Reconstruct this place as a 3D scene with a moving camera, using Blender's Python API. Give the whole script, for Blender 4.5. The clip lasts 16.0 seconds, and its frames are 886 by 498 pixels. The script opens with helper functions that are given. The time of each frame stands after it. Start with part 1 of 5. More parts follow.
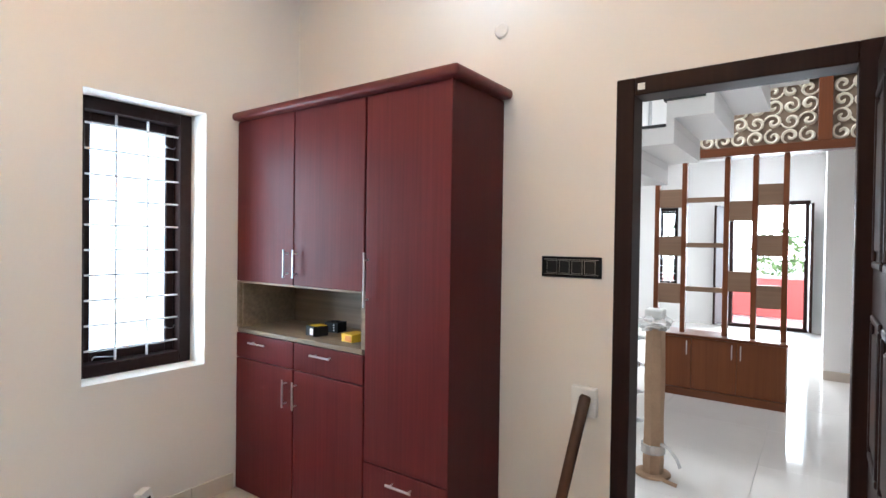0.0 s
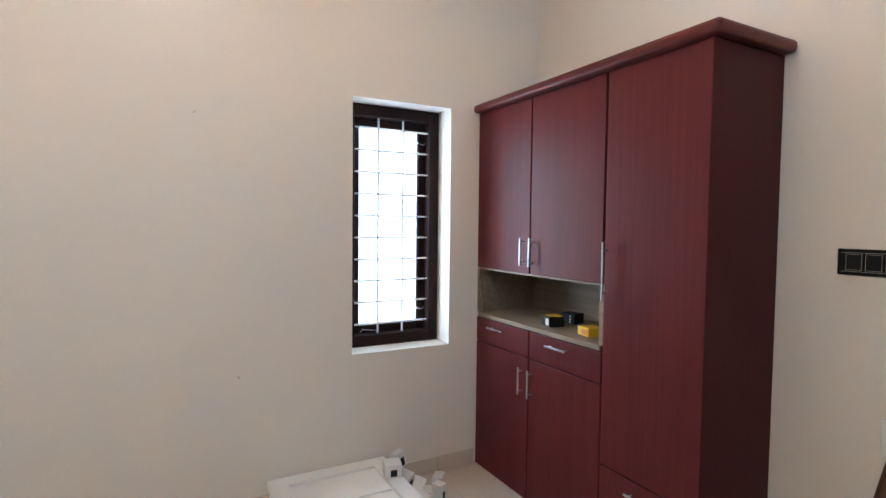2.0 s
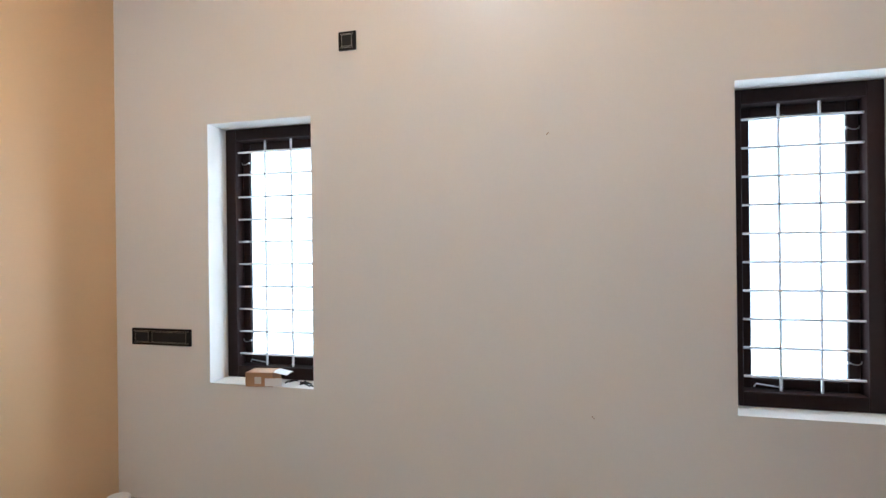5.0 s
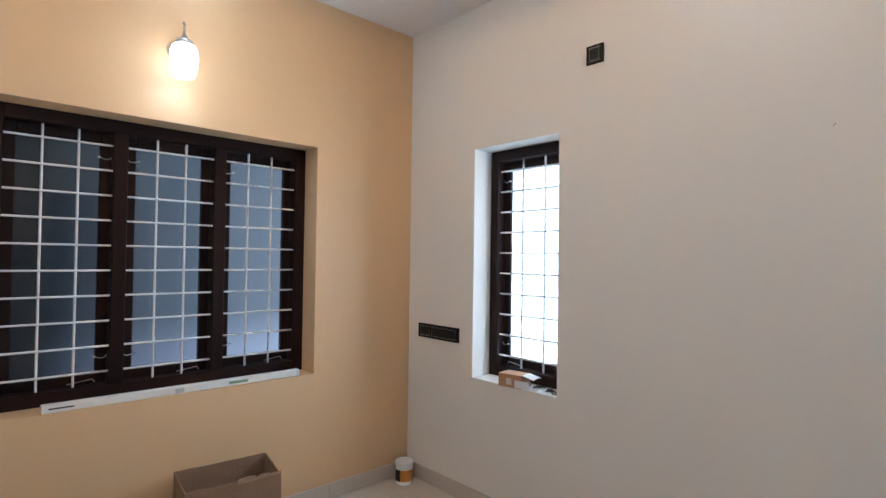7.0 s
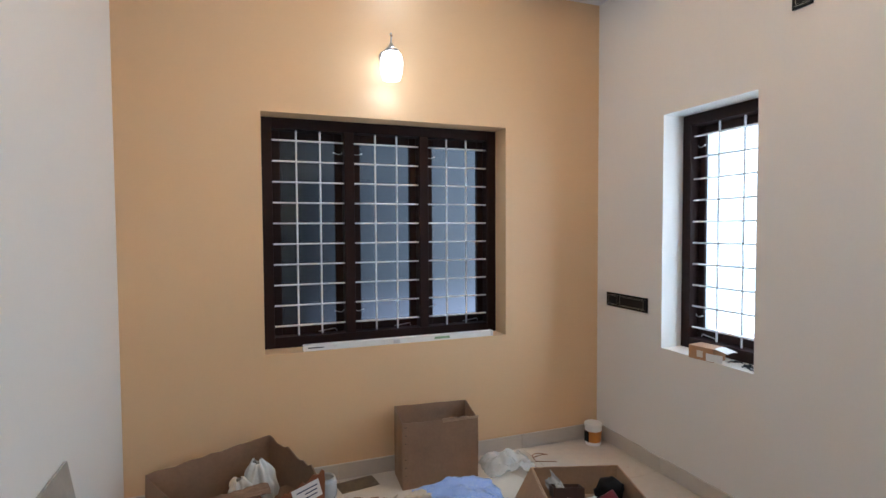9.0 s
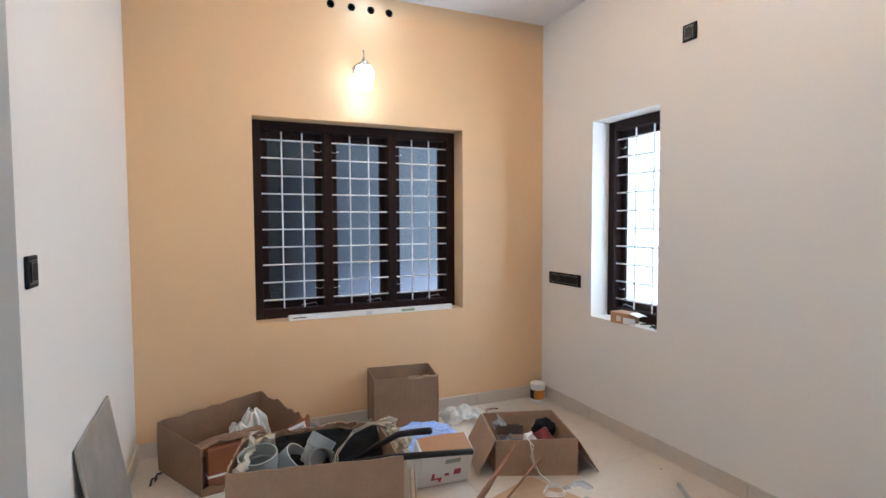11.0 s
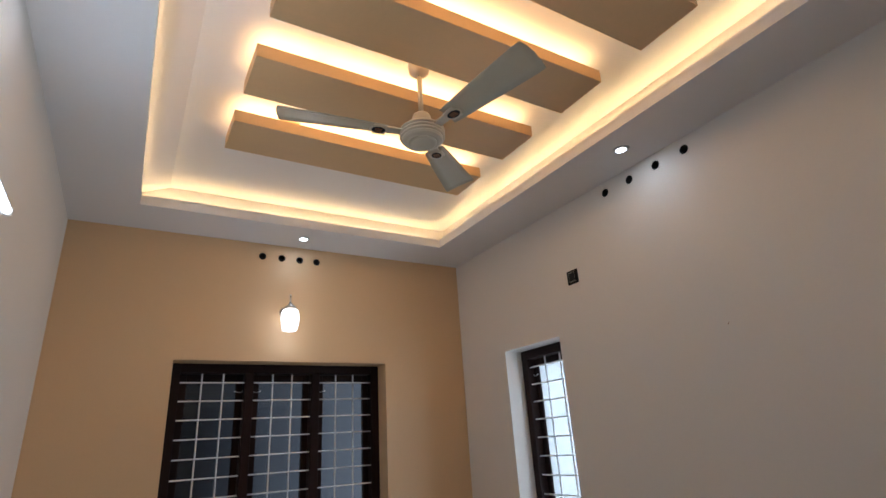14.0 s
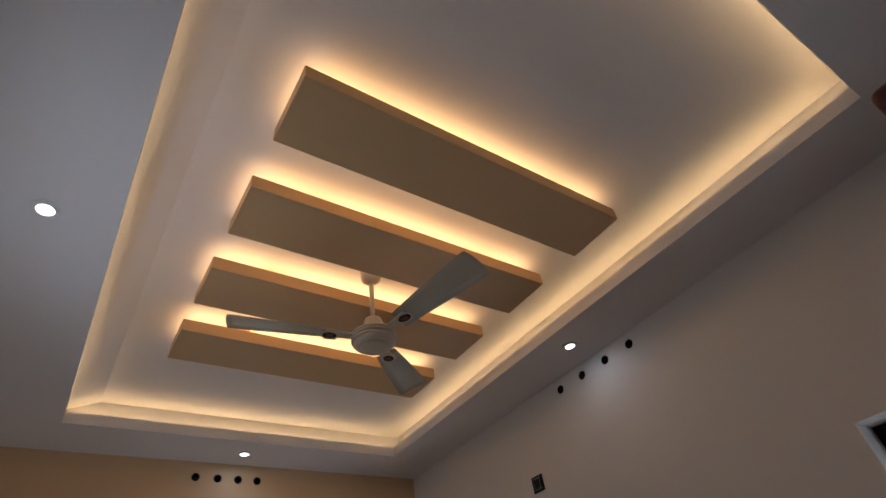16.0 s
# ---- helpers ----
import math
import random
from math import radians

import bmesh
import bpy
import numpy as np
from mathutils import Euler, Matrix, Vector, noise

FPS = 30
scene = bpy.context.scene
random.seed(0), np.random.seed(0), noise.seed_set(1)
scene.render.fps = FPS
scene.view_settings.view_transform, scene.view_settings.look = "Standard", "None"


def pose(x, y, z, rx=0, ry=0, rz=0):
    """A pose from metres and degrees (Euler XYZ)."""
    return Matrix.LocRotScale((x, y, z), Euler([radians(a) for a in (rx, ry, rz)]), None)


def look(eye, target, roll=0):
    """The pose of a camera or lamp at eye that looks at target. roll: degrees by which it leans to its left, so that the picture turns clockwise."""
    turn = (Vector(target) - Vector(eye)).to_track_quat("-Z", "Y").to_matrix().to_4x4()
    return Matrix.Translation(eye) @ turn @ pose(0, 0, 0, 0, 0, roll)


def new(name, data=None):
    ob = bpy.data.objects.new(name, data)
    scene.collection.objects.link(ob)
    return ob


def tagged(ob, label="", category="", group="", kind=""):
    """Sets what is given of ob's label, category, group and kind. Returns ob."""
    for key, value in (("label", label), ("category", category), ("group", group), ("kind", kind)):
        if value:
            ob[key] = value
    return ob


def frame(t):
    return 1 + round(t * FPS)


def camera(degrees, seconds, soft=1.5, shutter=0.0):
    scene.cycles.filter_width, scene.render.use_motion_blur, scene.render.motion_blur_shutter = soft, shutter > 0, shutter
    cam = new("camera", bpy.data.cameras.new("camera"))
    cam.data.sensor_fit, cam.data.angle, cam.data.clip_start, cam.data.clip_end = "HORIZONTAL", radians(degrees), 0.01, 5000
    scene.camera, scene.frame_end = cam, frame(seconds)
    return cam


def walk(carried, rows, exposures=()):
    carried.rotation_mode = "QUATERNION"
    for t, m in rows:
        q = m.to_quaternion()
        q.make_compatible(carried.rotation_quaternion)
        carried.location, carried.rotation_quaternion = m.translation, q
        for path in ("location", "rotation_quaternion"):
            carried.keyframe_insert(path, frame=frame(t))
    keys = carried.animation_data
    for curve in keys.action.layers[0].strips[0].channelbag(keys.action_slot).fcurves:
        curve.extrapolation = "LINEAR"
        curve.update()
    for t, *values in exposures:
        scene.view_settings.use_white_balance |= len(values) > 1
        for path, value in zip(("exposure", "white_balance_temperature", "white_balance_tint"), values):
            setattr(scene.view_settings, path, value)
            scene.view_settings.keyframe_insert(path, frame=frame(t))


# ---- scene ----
cam = camera(80.3, 16.0)
EXPOSURES = [(0.0, 0.47, 5650, 4.5), (0.5, 0.68, 5600, 4.5), (1.0, 0.8, 5650, 4.5), (1.5, 0.50, 5580, 4.5), (2.0, 0.03, 5620, 4.5), (2.5, -0.02, 5650, 4.5), (3.0, -0.32, 5900, 4.5), (4.0, -0.05, 5650, 4.0), (6.5, -0.24, 5480, 4.5), (7.0, -0.32, 5450, 4.5), (7.5, -0.24, 5420, 4.5), (8.0, -0.34, 5450, 4.5), (9.5, -0.26, 5450, 5.0), (11.0, 0.08, 5420, 5.0), (12.0, 0.26, 5420, 5.5), (12.5, -0.06, 5450, 5.5), (13.0, -0.55, 5600, 6.0), (14.0, -1.3, 5920, 9.5), (15.0, -1.87, 6050, 12.0), (16.0, -2.38, 6100, 15.0)]
PATH = [
    (0, (2.705, 2.127, 1.422), (1.538, 3.751, 1.396), 0.8),
    (0.5, (2.681, 2.142, 1.429), (1.352, 3.636, 1.395), 0.7),
    (1, (2.665, 2.158, 1.429), (1.179, 3.496, 1.386), 0.7),
    (1.5, (2.655, 2.196, 1.438), (1.021, 3.347, 1.369), 0.8),
    (2, (2.647, 2.202, 1.433), (0.891, 3.157, 1.343), 0.6),
    (2.5, (2.622, 2.198, 1.394), (0.766, 2.942, 1.338), -0.1),
    (3, (2.533, 2.237, 1.388), (0.603, 2.762, 1.365), -0.4),
    (3.5, (2.492, 2.327, 1.414), (0.5, 2.596, 1.402), -0.5),
    (4, (2.462, 2.344, 1.43), (0.44, 2.365, 1.422), -0.9),
    (6.5, (2.246, 2.76, 1.434), (0.699, 1.493, 1.456), 0.7),
    (7, (2.254, 2.778, 1.445), (0.9, 1.307, 1.481), 0.8),
    (7.5, (2.247, 2.817, 1.454), (1.093, 1.184, 1.472), 0.6),
    (8, (2.236, 2.887, 1.458), (1.28, 1.131, 1.441), 0.5),
    (8.5, (2.254, 2.949, 1.458), (1.469, 1.11, 1.406), 0.3),
    (9, (2.281, 3.017, 1.454), (1.576, 1.147, 1.374), -0.3),
    (9.5, (2.317, 3.087, 1.446), (1.573, 1.235, 1.32), -0.7),
    (12, (2.48, 3.793, 1.394), (1.616, 1.989, 1.377), 0.2),
    (12.5, (2.468, 3.815, 1.45), (1.562, 2.039, 1.6), -0.5),
    (13, (2.451, 3.8, 1.462), (1.515, 2.067, 1.809), -1.4),
    (13.5, (2.443, 3.785, 1.473), (1.483, 2.114, 2.009), -2.4),
    (14, (2.425, 3.785, 1.484), (1.45, 2.182, 2.177), -3.7),
    (14.5, (2.417, 3.783, 1.486), (1.442, 2.264, 2.347), -5.0),
    (15, (2.419, 3.791, 1.488), (1.453, 2.365, 2.505), -6.3),
    (15.5, (2.417, 3.803, 1.49), (1.455, 2.499, 2.663), -7.9),
    (16, (2.415, 3.806, 1.498), (1.45, 2.642, 2.808), -9.9),
]
walk(cam, [(t, look(eye, target, roll)) for t, eye, target, roll in PATH],
     exposures=EXPOSURES)

# ---- world, lamps ----
world = bpy.data.worlds.new("sky")
scene.world = world
world.use_nodes = True
wn = world.node_tree
sky = wn.nodes.new("ShaderNodeTexSky")
sky.sky_type = "NISHITA"
sky.sun_disc = False
sky.sun_elevation = radians(52)
sky.sun_rotation = radians(30)
wn.links.new(sky.outputs[0], wn.nodes["Background"].inputs[0])
wn.nodes["Background"].inputs[1].default_value = 0.15
sun = new("sun", bpy.data.lights.new("sun", "SUN"))
sun.data.energy, sun.data.angle, sun.data.color = 5.0, radians(0.5), (1.0, 0.95, 0.88)
sun.matrix_world = pose(0, 0, 20, 38, 0, 150)


def area_lamp(name, m, size_x, size_y, watts, colour, shape="RECTANGLE"):
    data = bpy.data.lights.new(name, "AREA")
    data.shape, data.size, data.size_y, data.energy, data.color = shape, size_x, size_y, watts, colour
    ob = new(name, data)
    ob.matrix_world = m
    return ob


DAY, WARM, COOL = (0.80, 0.91, 1.0), (1.0, 0.645, 0.285), (0.74, 0.87, 1.0)
# daylight standing in the two side windows, facing into the room (+x)
area_lamp("daylight_window_1", pose(-0.262, 3.392, 1.42, 0, -90, 0), 1.15, 0.38, 20.5, DAY)
area_lamp("daylight_window_2", pose(-0.262, 0.90, 1.42, 0, -90, 0), 1.15, 0.38, 30.0, DAY)
# warm strips lying in the cove, shining up
COVE = (0.396, 2.495, 0.40, 3.853)
cx, cy = (COVE[0] + COVE[1]) / 2, (COVE[2] + COVE[3]) / 2
UP = 180
for nm, x, y, sx, sy in (("strip_window_side", COVE[0] - 0.05, cy, 0.015, 3.4), ("strip_door_side", COVE[1] + 0.05, cy, 0.015, 3.4),
                         ("strip_far", cx, COVE[2] - 0.05, 2.05, 0.015), ("strip_near", cx, COVE[3] + 0.05, 2.05, 0.015)):
    area_lamp("cove_" + nm, pose(x, y, 3.013, UP, 0, 0), sx, sy, 3.3 * max(sx, sy), WARM)
PANEL_Y = (1.19, 1.69, 2.19, 2.69)
PANEL_X = (0.71, 2.14)
for y in PANEL_Y:
    area_lamp("panel_strip", pose(sum(PANEL_X) / 2, y + 0.1375, 3.072, UP, 0, 0), 1.40, 0.245, 13.0, WARM)
DOWNLIGHTS = ((1.437, 0.20), (0.215, 2.12), (2.715, 2.105), (1.437, 4.06))
for x, y in DOWNLIGHTS:
    area_lamp("downlight_glow", pose(x, y, 2.946), 0.06, 0.06, 2.0 if y > 4 else 1.4, COOL, "DISK")
lamp = new("wall_lamp_bulb", bpy.data.lights.new("wall_lamp_bulb", "POINT"))
lamp.data.energy, lamp.data.shadow_soft_size, lamp.data.color = 2.4, 0.05, (0.74, 0.87, 1.0)
lamp.location = (1.493, 0.125, 2.33)
area_lamp("tube_glow", pose(2.81, 2.27, 2.300, 0, 102, 0), 0.03, 1.18, 10.0, COOL)
# hall daylight at the front door, and the hall's ceiling spots
area_lamp("daylight_entrance", pose(1.96, 12.62, 1.1, 90, 0, 180), 1.15, 2.1, 48, (0.95, 0.97, 1.0))
# added fill lamp above the stairs; there is no window or skylight behind it
area_lamp("stair_fill", pose(0.2, 6.2, 4.6, 0, -50, 0), 1.2, 1.6, 98, (1.0, 0.97, 0.94))
# the last lamp, over the near hall, is added fill without a fitting
for x, y in ((1.0, 9.6), (1.9, 9.6), (2.6, 9.6), (1.5, 10.9), (2.4, 10.9), (2.6, 6.2)):
    area_lamp("hall_spot_and_fill", pose(x, y, 2.64 if y > 7.6 else 2.9), 0.08, 0.08, 14.0, (1.0, 0.95, 0.88), "DISK")

# ---- materials ----


def nodes_of(name):
    m = bpy.data.materials.new(name)
    m.use_nodes = True
    t = m.node_tree
    return m, t, t.nodes["Principled BSDF"]


def surface(name, colour, rough=0.5, metal=0.0, grain=0.06, scale=40.0, patch=0.05, patch_scale=2.0, bump=0.02, stretch=(1, 1, 1), spec=0.5, random_tint=0.0, coat=0.0):
    """Colour varied at two scales, uneven roughness and fine relief."""
    m, t, b = nodes_of(name)
    n = t.nodes.new
    co = n("ShaderNodeTexCoord")
    mp = n("ShaderNodeMapping")
    mp.inputs["Scale"].default_value = stretch
    t.links.new(co.outputs["Object"], mp.inputs["Vector"])
    fine, broad = n("ShaderNodeTexNoise"), n("ShaderNodeTexNoise")
    for node, s, d in ((fine, scale, 5), (broad, patch_scale, 3)):
        node.inputs["Scale"].default_value, node.inputs["Detail"].default_value = s, d
        t.links.new(mp.outputs[0], node.inputs["Vector"])
    val = n("ShaderNodeMath")
    val.operation = "MULTIPLY_ADD"
    t.links.new(fine.outputs[0], val.inputs[0])
    val.inputs[1].default_value, val.inputs[2].default_value = 2 * grain, 1 - grain
    val2 = n("ShaderNodeMath")
    val2.operation = "MULTIPLY_ADD"
    t.links.new(broad.outputs[0], val2.inputs[0])
    val2.inputs[1].default_value, val2.inputs[2].default_value = 2 * patch, 1 - patch
    mul = n("ShaderNodeMath")
    mul.operation = "MULTIPLY"
    t.links.new(val.outputs[0], mul.inputs[0])
    t.links.new(val2.outputs[0], mul.inputs[1])
    last = mul
    if random_tint:
        info = n("ShaderNodeObjectInfo")
        r = n("ShaderNodeMath")
        r.operation = "MULTIPLY_ADD"
        t.links.new(info.outputs["Random"], r.inputs[0])
        r.inputs[1].default_value, r.inputs[2].default_value = 2 * random_tint, 1 - random_tint
        last = n("ShaderNodeMath")
        last.operation = "MULTIPLY"
        t.links.new(mul.outputs[0], last.inputs[0])
        t.links.new(r.outputs[0], last.inputs[1])
    sc = n("ShaderNodeVectorMath")
    sc.operation = "SCALE"
    sc.inputs[0].default_value = colour
    t.links.new(last.outputs[0], sc.inputs["Scale"])
    t.links.new(sc.outputs[0], b.inputs["Base Color"])
    rr = n("ShaderNodeMath")
    rr.operation = "MULTIPLY_ADD"
    t.links.new(broad.outputs[0], rr.inputs[0])
    rr.inputs[1].default_value, rr.inputs[2].default_value = 0.16 * rough, rough * 0.92
    t.links.new(rr.outputs[0], b.inputs["Roughness"])
    b.inputs["Metallic"].default_value = metal
    b.inputs["Specular IOR Level"].default_value = spec
    b.inputs["Coat Weight"].default_value = coat
    if bump:
        bp = n("ShaderNodeBump")
        bp.inputs["Strength"].default_value, bp.inputs["Distance"].default_value = min(1.0, bump * 10), 0.002
        t.links.new(fine.outputs[0], bp.inputs["Height"])
        t.links.new(bp.outputs[0], b.inputs["Normal"])
    return m


def glow(name, colour, strength):
    m, t, b = nodes_of(name)
    b.inputs["Base Color"].default_value = (0.8, 0.8, 0.8, 1)
    b.inputs["Emission Color"].default_value = (*colour, 1)
    b.inputs["Emission Strength"].default_value = strength
    return m


def woodgrain(name, dark, light, rough, along="Z", fine=90.0, contrast=0.5, spec=0.3):
    """Straight laminate grain, stretched along one axis, with a slow drift of tone."""
    m, t, b = nodes_of(name)
    n = t.nodes.new
    co = n("ShaderNodeTexCoord")
    mp = n("ShaderNodeMapping")
    s = {"X": (0.02, 1, 1), "Y": (1, 0.02, 1), "Z": (1, 1, 0.02)}[along]
    mp.inputs["Scale"].default_value = s
    info = n("ShaderNodeObjectInfo")
    add = n("ShaderNodeVectorMath")
    add.operation = "ADD"
    t.links.new(co.outputs["Object"], add.inputs[0])
    t.links.new(info.outputs["Random"], add.inputs[1])
    t.links.new(add.outputs[0], mp.inputs["Vector"])
    a, c = n("ShaderNodeTexNoise"), n("ShaderNodeTexNoise")
    for node, k, d in ((a, fine, 6), (c, fine / 7, 3)):
        node.inputs["Scale"].default_value, node.inputs["Detail"].default_value = k, d
        t.links.new(mp.outputs[0], node.inputs["Vector"])
    mix = n("ShaderNodeMath")
    mix.operation = "MULTIPLY_ADD"
    t.links.new(a.outputs[0], mix.inputs[0])
    mix.inputs[1].default_value = 0.6
    half = n("ShaderNodeMath")
    half.operation = "MULTIPLY"
    half.inputs[1].default_value = 0.4
    t.links.new(c.outputs[0], half.inputs[0])
    t.links.new(half.outputs[0], mix.inputs[2])
    ramp = n("ShaderNodeValToRGB")
    ramp.color_ramp.elements[0].position, ramp.color_ramp.elements[1].position = 0.5 - contrast / 2, 0.5 + contrast / 2
    ramp.color_ramp.elements[0].color, ramp.color_ramp.elements[1].color = (*dark, 1), (*light, 1)
    t.links.new(mix.outputs[0], ramp.inputs[0])
    t.links.new(ramp.outputs[0], b.inputs["Base Color"])
    b.inputs["Roughness"].default_value = rough
    b.inputs["Specular IOR Level"].default_value = spec
    bp = n("ShaderNodeBump")
    bp.inputs["Strength"].default_value, bp.inputs["Distance"].default_value = 0.12, 0.001
    t.links.new(a.outputs[0], bp.inputs["Height"])
    t.links.new(bp.outputs[0], b.inputs["Normal"])
    return m


def glassy(name, colour, rough, clear):
    """Frosted window glass: partly see-through, partly scattering, with a gloss."""
    m = bpy.data.materials.new(name)
    m.use_nodes = True
    t = m.node_tree
    t.nodes.remove(t.nodes["Principled BSDF"])
    n = t.nodes.new
    tr, ts, gl = n("ShaderNodeBsdfTransparent"), n("ShaderNodeBsdfTranslucent"), n("ShaderNodeBsdfGlossy")
    for node in (tr, ts):
        node.inputs[0].default_value = (*colour, 1)
    gl.inputs["Roughness"].default_value = rough
    m1, m2, fr = n("ShaderNodeMixShader"), n("ShaderNodeMixShader"), n("ShaderNodeFresnel")
    m1.inputs[0].default_value = 1 - clear
    t.links.new(tr.outputs[0], m1.inputs[1])
    t.links.new(ts.outputs[0], m1.inputs[2])
    t.links.new(fr.outputs[0], m2.inputs[0])
    t.links.new(m1.outputs[0], m2.inputs[1])
    t.links.new(gl.outputs[0], m2.inputs[2])
    t.links.new(m2.outputs[0], t.nodes["Material Output"].inputs[0])
    return m


def film(name, colour, rough, seen_through):
    """Thin crumpled plastic: a glossy sheet that lets part of the light straight through."""
    m, t, b = nodes_of(name)
    b.inputs["Base Color"].default_value = (*colour, 1)
    b.inputs["Roughness"].default_value = rough
    tr, mx = t.nodes.new("ShaderNodeBsdfTransparent"), t.nodes.new("ShaderNodeMixShader")
    mx.inputs[0].default_value = 1 - seen_through
    t.links.new(tr.outputs[0], mx.inputs[1])
    t.links.new(b.outputs[0], mx.inputs[2])
    t.links.new(mx.outputs[0], t.nodes["Material Output"].inputs[0])
    return m


M_WALL = surface("cream_wall_paint", (0.745, 0.700, 0.645), 0.55, grain=0.015, scale=60, patch=0.025, patch_scale=1.3, bump=0.02)
M_ACCENT = surface("apricot_wall_paint", (0.71, 0.478, 0.268), 0.5, grain=0.015, scale=60, patch=0.03, patch_scale=1.3, bump=0.02)
M_CEIL = surface("white_ceiling_paint", (0.80, 0.78, 0.77), 0.6, grain=0.01, scale=50, patch=0.02, bump=0.01)
M_TILE = surface("beige_floor_tile", (0.62, 0.54, 0.45), 0.22, grain=0.07, scale=25, patch=0.10, patch_scale=3, bump=0.004, random_tint=0.025)
M_GROUT = surface("grey_grout", (0.36, 0.31, 0.26), 0.8, grain=0.1)
M_HALLTILE = surface("white_polished_tile", (0.74, 0.71, 0.68), 0.05, grain=0.02, scale=6, patch=0.05, patch_scale=1.5, bump=0.0, random_tint=0.015)
M_FRAME = surface("dark_brown_window_paint", (0.017, 0.0075, 0.0065), 0.45, grain=0.12, scale=30, bump=0.02, spec=0.16)
M_DOORWOOD = woodgrain("dark_stained_wood", (0.014, 0.006, 0.005), (0.030, 0.013, 0.010), 0.46, "Z", 60, 0.6, 0.12)
M_BAR = surface("white_bar_paint", (0.78, 0.78, 0.80), 0.35, grain=0.04, bump=0.01)
M_PANE = glassy("frosted_glass", (0.75, 0.755, 0.77), 0.15, 0.55)
M_PANE2 = glassy("greenish_frosted_glass", (0.66, 0.67, 0.68), 0.15, 0.55)
M_PANEDIM = glassy("smoked_frosted_glass", (0.66, 0.675, 0.685), 0.05, 0.97)
M_MAROON = woodgrain("maroon_laminate", (0.070, 0.0092, 0.0108), (0.122, 0.0192, 0.0209), 0.40, "Z", 110, 0.52, 0.2)
# same laminate as above, its colour darkened to hold the shade
M_MAROONSHADE = woodgrain("shaded_maroon_laminate", (0.044, 0.0066, 0.0066), (0.074, 0.0112, 0.0110), 0.45, "Z", 110, 0.65, 0.15)
M_CORNICE = woodgrain("maroon_cornice", (0.068, 0.0105, 0.0115), (0.115, 0.020, 0.020), 0.36, "X", 90, 0.5)
M_NICHE = woodgrain("ash_laminate", (0.125, 0.094, 0.066), (0.32, 0.25, 0.175), 0.45, "X", 45, 0.55)
M_STEEL = surface("brushed_steel", (0.62, 0.62, 0.64), 0.28, 1.0, grain=0.05, scale=200, bump=0.01)
M_BLACKPL = surface("black_glossy_plastic", (0.008, 0.008, 0.009), 0.4, grain=0.1, bump=0.0, spec=0.12)
M_BLACKMT = surface("black_matte_plastic", (0.013, 0.013, 0.014), 0.5, grain=0.1, spec=0.2)
M_SILVERLINE = surface("silver_trim", (0.45, 0.42, 0.36), 0.3, 0.8)
M_WHITEPL = surface("white_plastic", (0.78, 0.77, 0.75), 0.4, grain=0.02, bump=0.005)
M_HOLE = surface("near_black", (0.012, 0.011, 0.010), 0.8)
M_PANEL = surface("tan_ceiling_panel", (0.69, 0.445, 0.222), 0.5, grain=0.03, bump=0.01)
M_TEAK = woodgrain("teak_laminate", (0.112, 0.029, 0.009), (0.205, 0.066, 0.022), 0.34, "Z", 60, 0.6)
M_TEAKX = woodgrain("teak_beam", (0.10, 0.027, 0.009), (0.18, 0.058, 0.021), 0.34, "X", 60, 0.6)
M_BLOCK = woodgrain("walnut_block", (0.165, 0.098, 0.06), (0.28, 0.172, 0.11), 0.4, "X", 60, 0.6)
M_HALLWALL = surface("white_hall_paint", (0.82, 0.81, 0.80), 0.55, grain=0.01, scale=60, patch=0.02, patch_scale=1.3, bump=0.01)
M_HALLGROUT = surface("pale_grout", (0.60, 0.58, 0.56), 0.6, grain=0.05)
M_GRANITE = surface("black_granite", (0.02, 0.02, 0.022), 0.15, grain=0.3, scale=120)
M_LEDWHITE = glow("led_disc", (0.9, 0.94, 1.0), 22.0)
M_TUBE = glow("tube_light_glass", (0.9, 0.95, 1.0), 14.0)
M_STRIP = glow("warm_led_strip", (1.0, 0.62, 0.26), 6.0)

# ---- mesh helpers ----


def obj(name, bm, material, parent=None, label="", smooth=False):
    me = bpy.data.meshes.new(name)
    bm.normal_update()
    if smooth:
        for f in bm.faces:
            f.smooth = True
    bm.to_mesh(me)
    bm.free()
    me.materials.append(material)
    ob = new(name, me)
    if parent is not None:
        ob.parent = parent
    if label:
        ob["label"] = label
    return ob


def part(name, bm, material, parent, label="", smooth=False):
    return obj(name, bm, material, parent, label, smooth)


def thing(name, m, label, category, group="", kind=""):
    ob = new(name)
    ob.matrix_world = m
    return tagged(ob, label, category, group, kind)


def merge(*bms):
    out = bmesh.new()
    for b in bms:
        me = bpy.data.meshes.new("scratch")
        b.to_mesh(me)
        out.from_mesh(me)
        b.free()
        bpy.data.meshes.remove(me)
    return out


def box(x0, x1, y0, y1, z0, z1, bevel=0.0, seg=1):
    bm = bmesh.new()
    bmesh.ops.create_cube(bm, size=1, matrix=Matrix.LocRotScale(((x0 + x1) / 2, (y0 + y1) / 2, (z0 + z1) / 2), None, (abs(x1 - x0), abs(y1 - y0), abs(z1 - z0))))
    if bevel:
        bmesh.ops.bevel(bm, geom=bm.edges[:], offset=bevel, segments=seg, affect="EDGES", profile=0.5)
    return bm


def moved(bm, m):
    bmesh.ops.transform(bm, matrix=m, verts=bm.verts)
    return bm


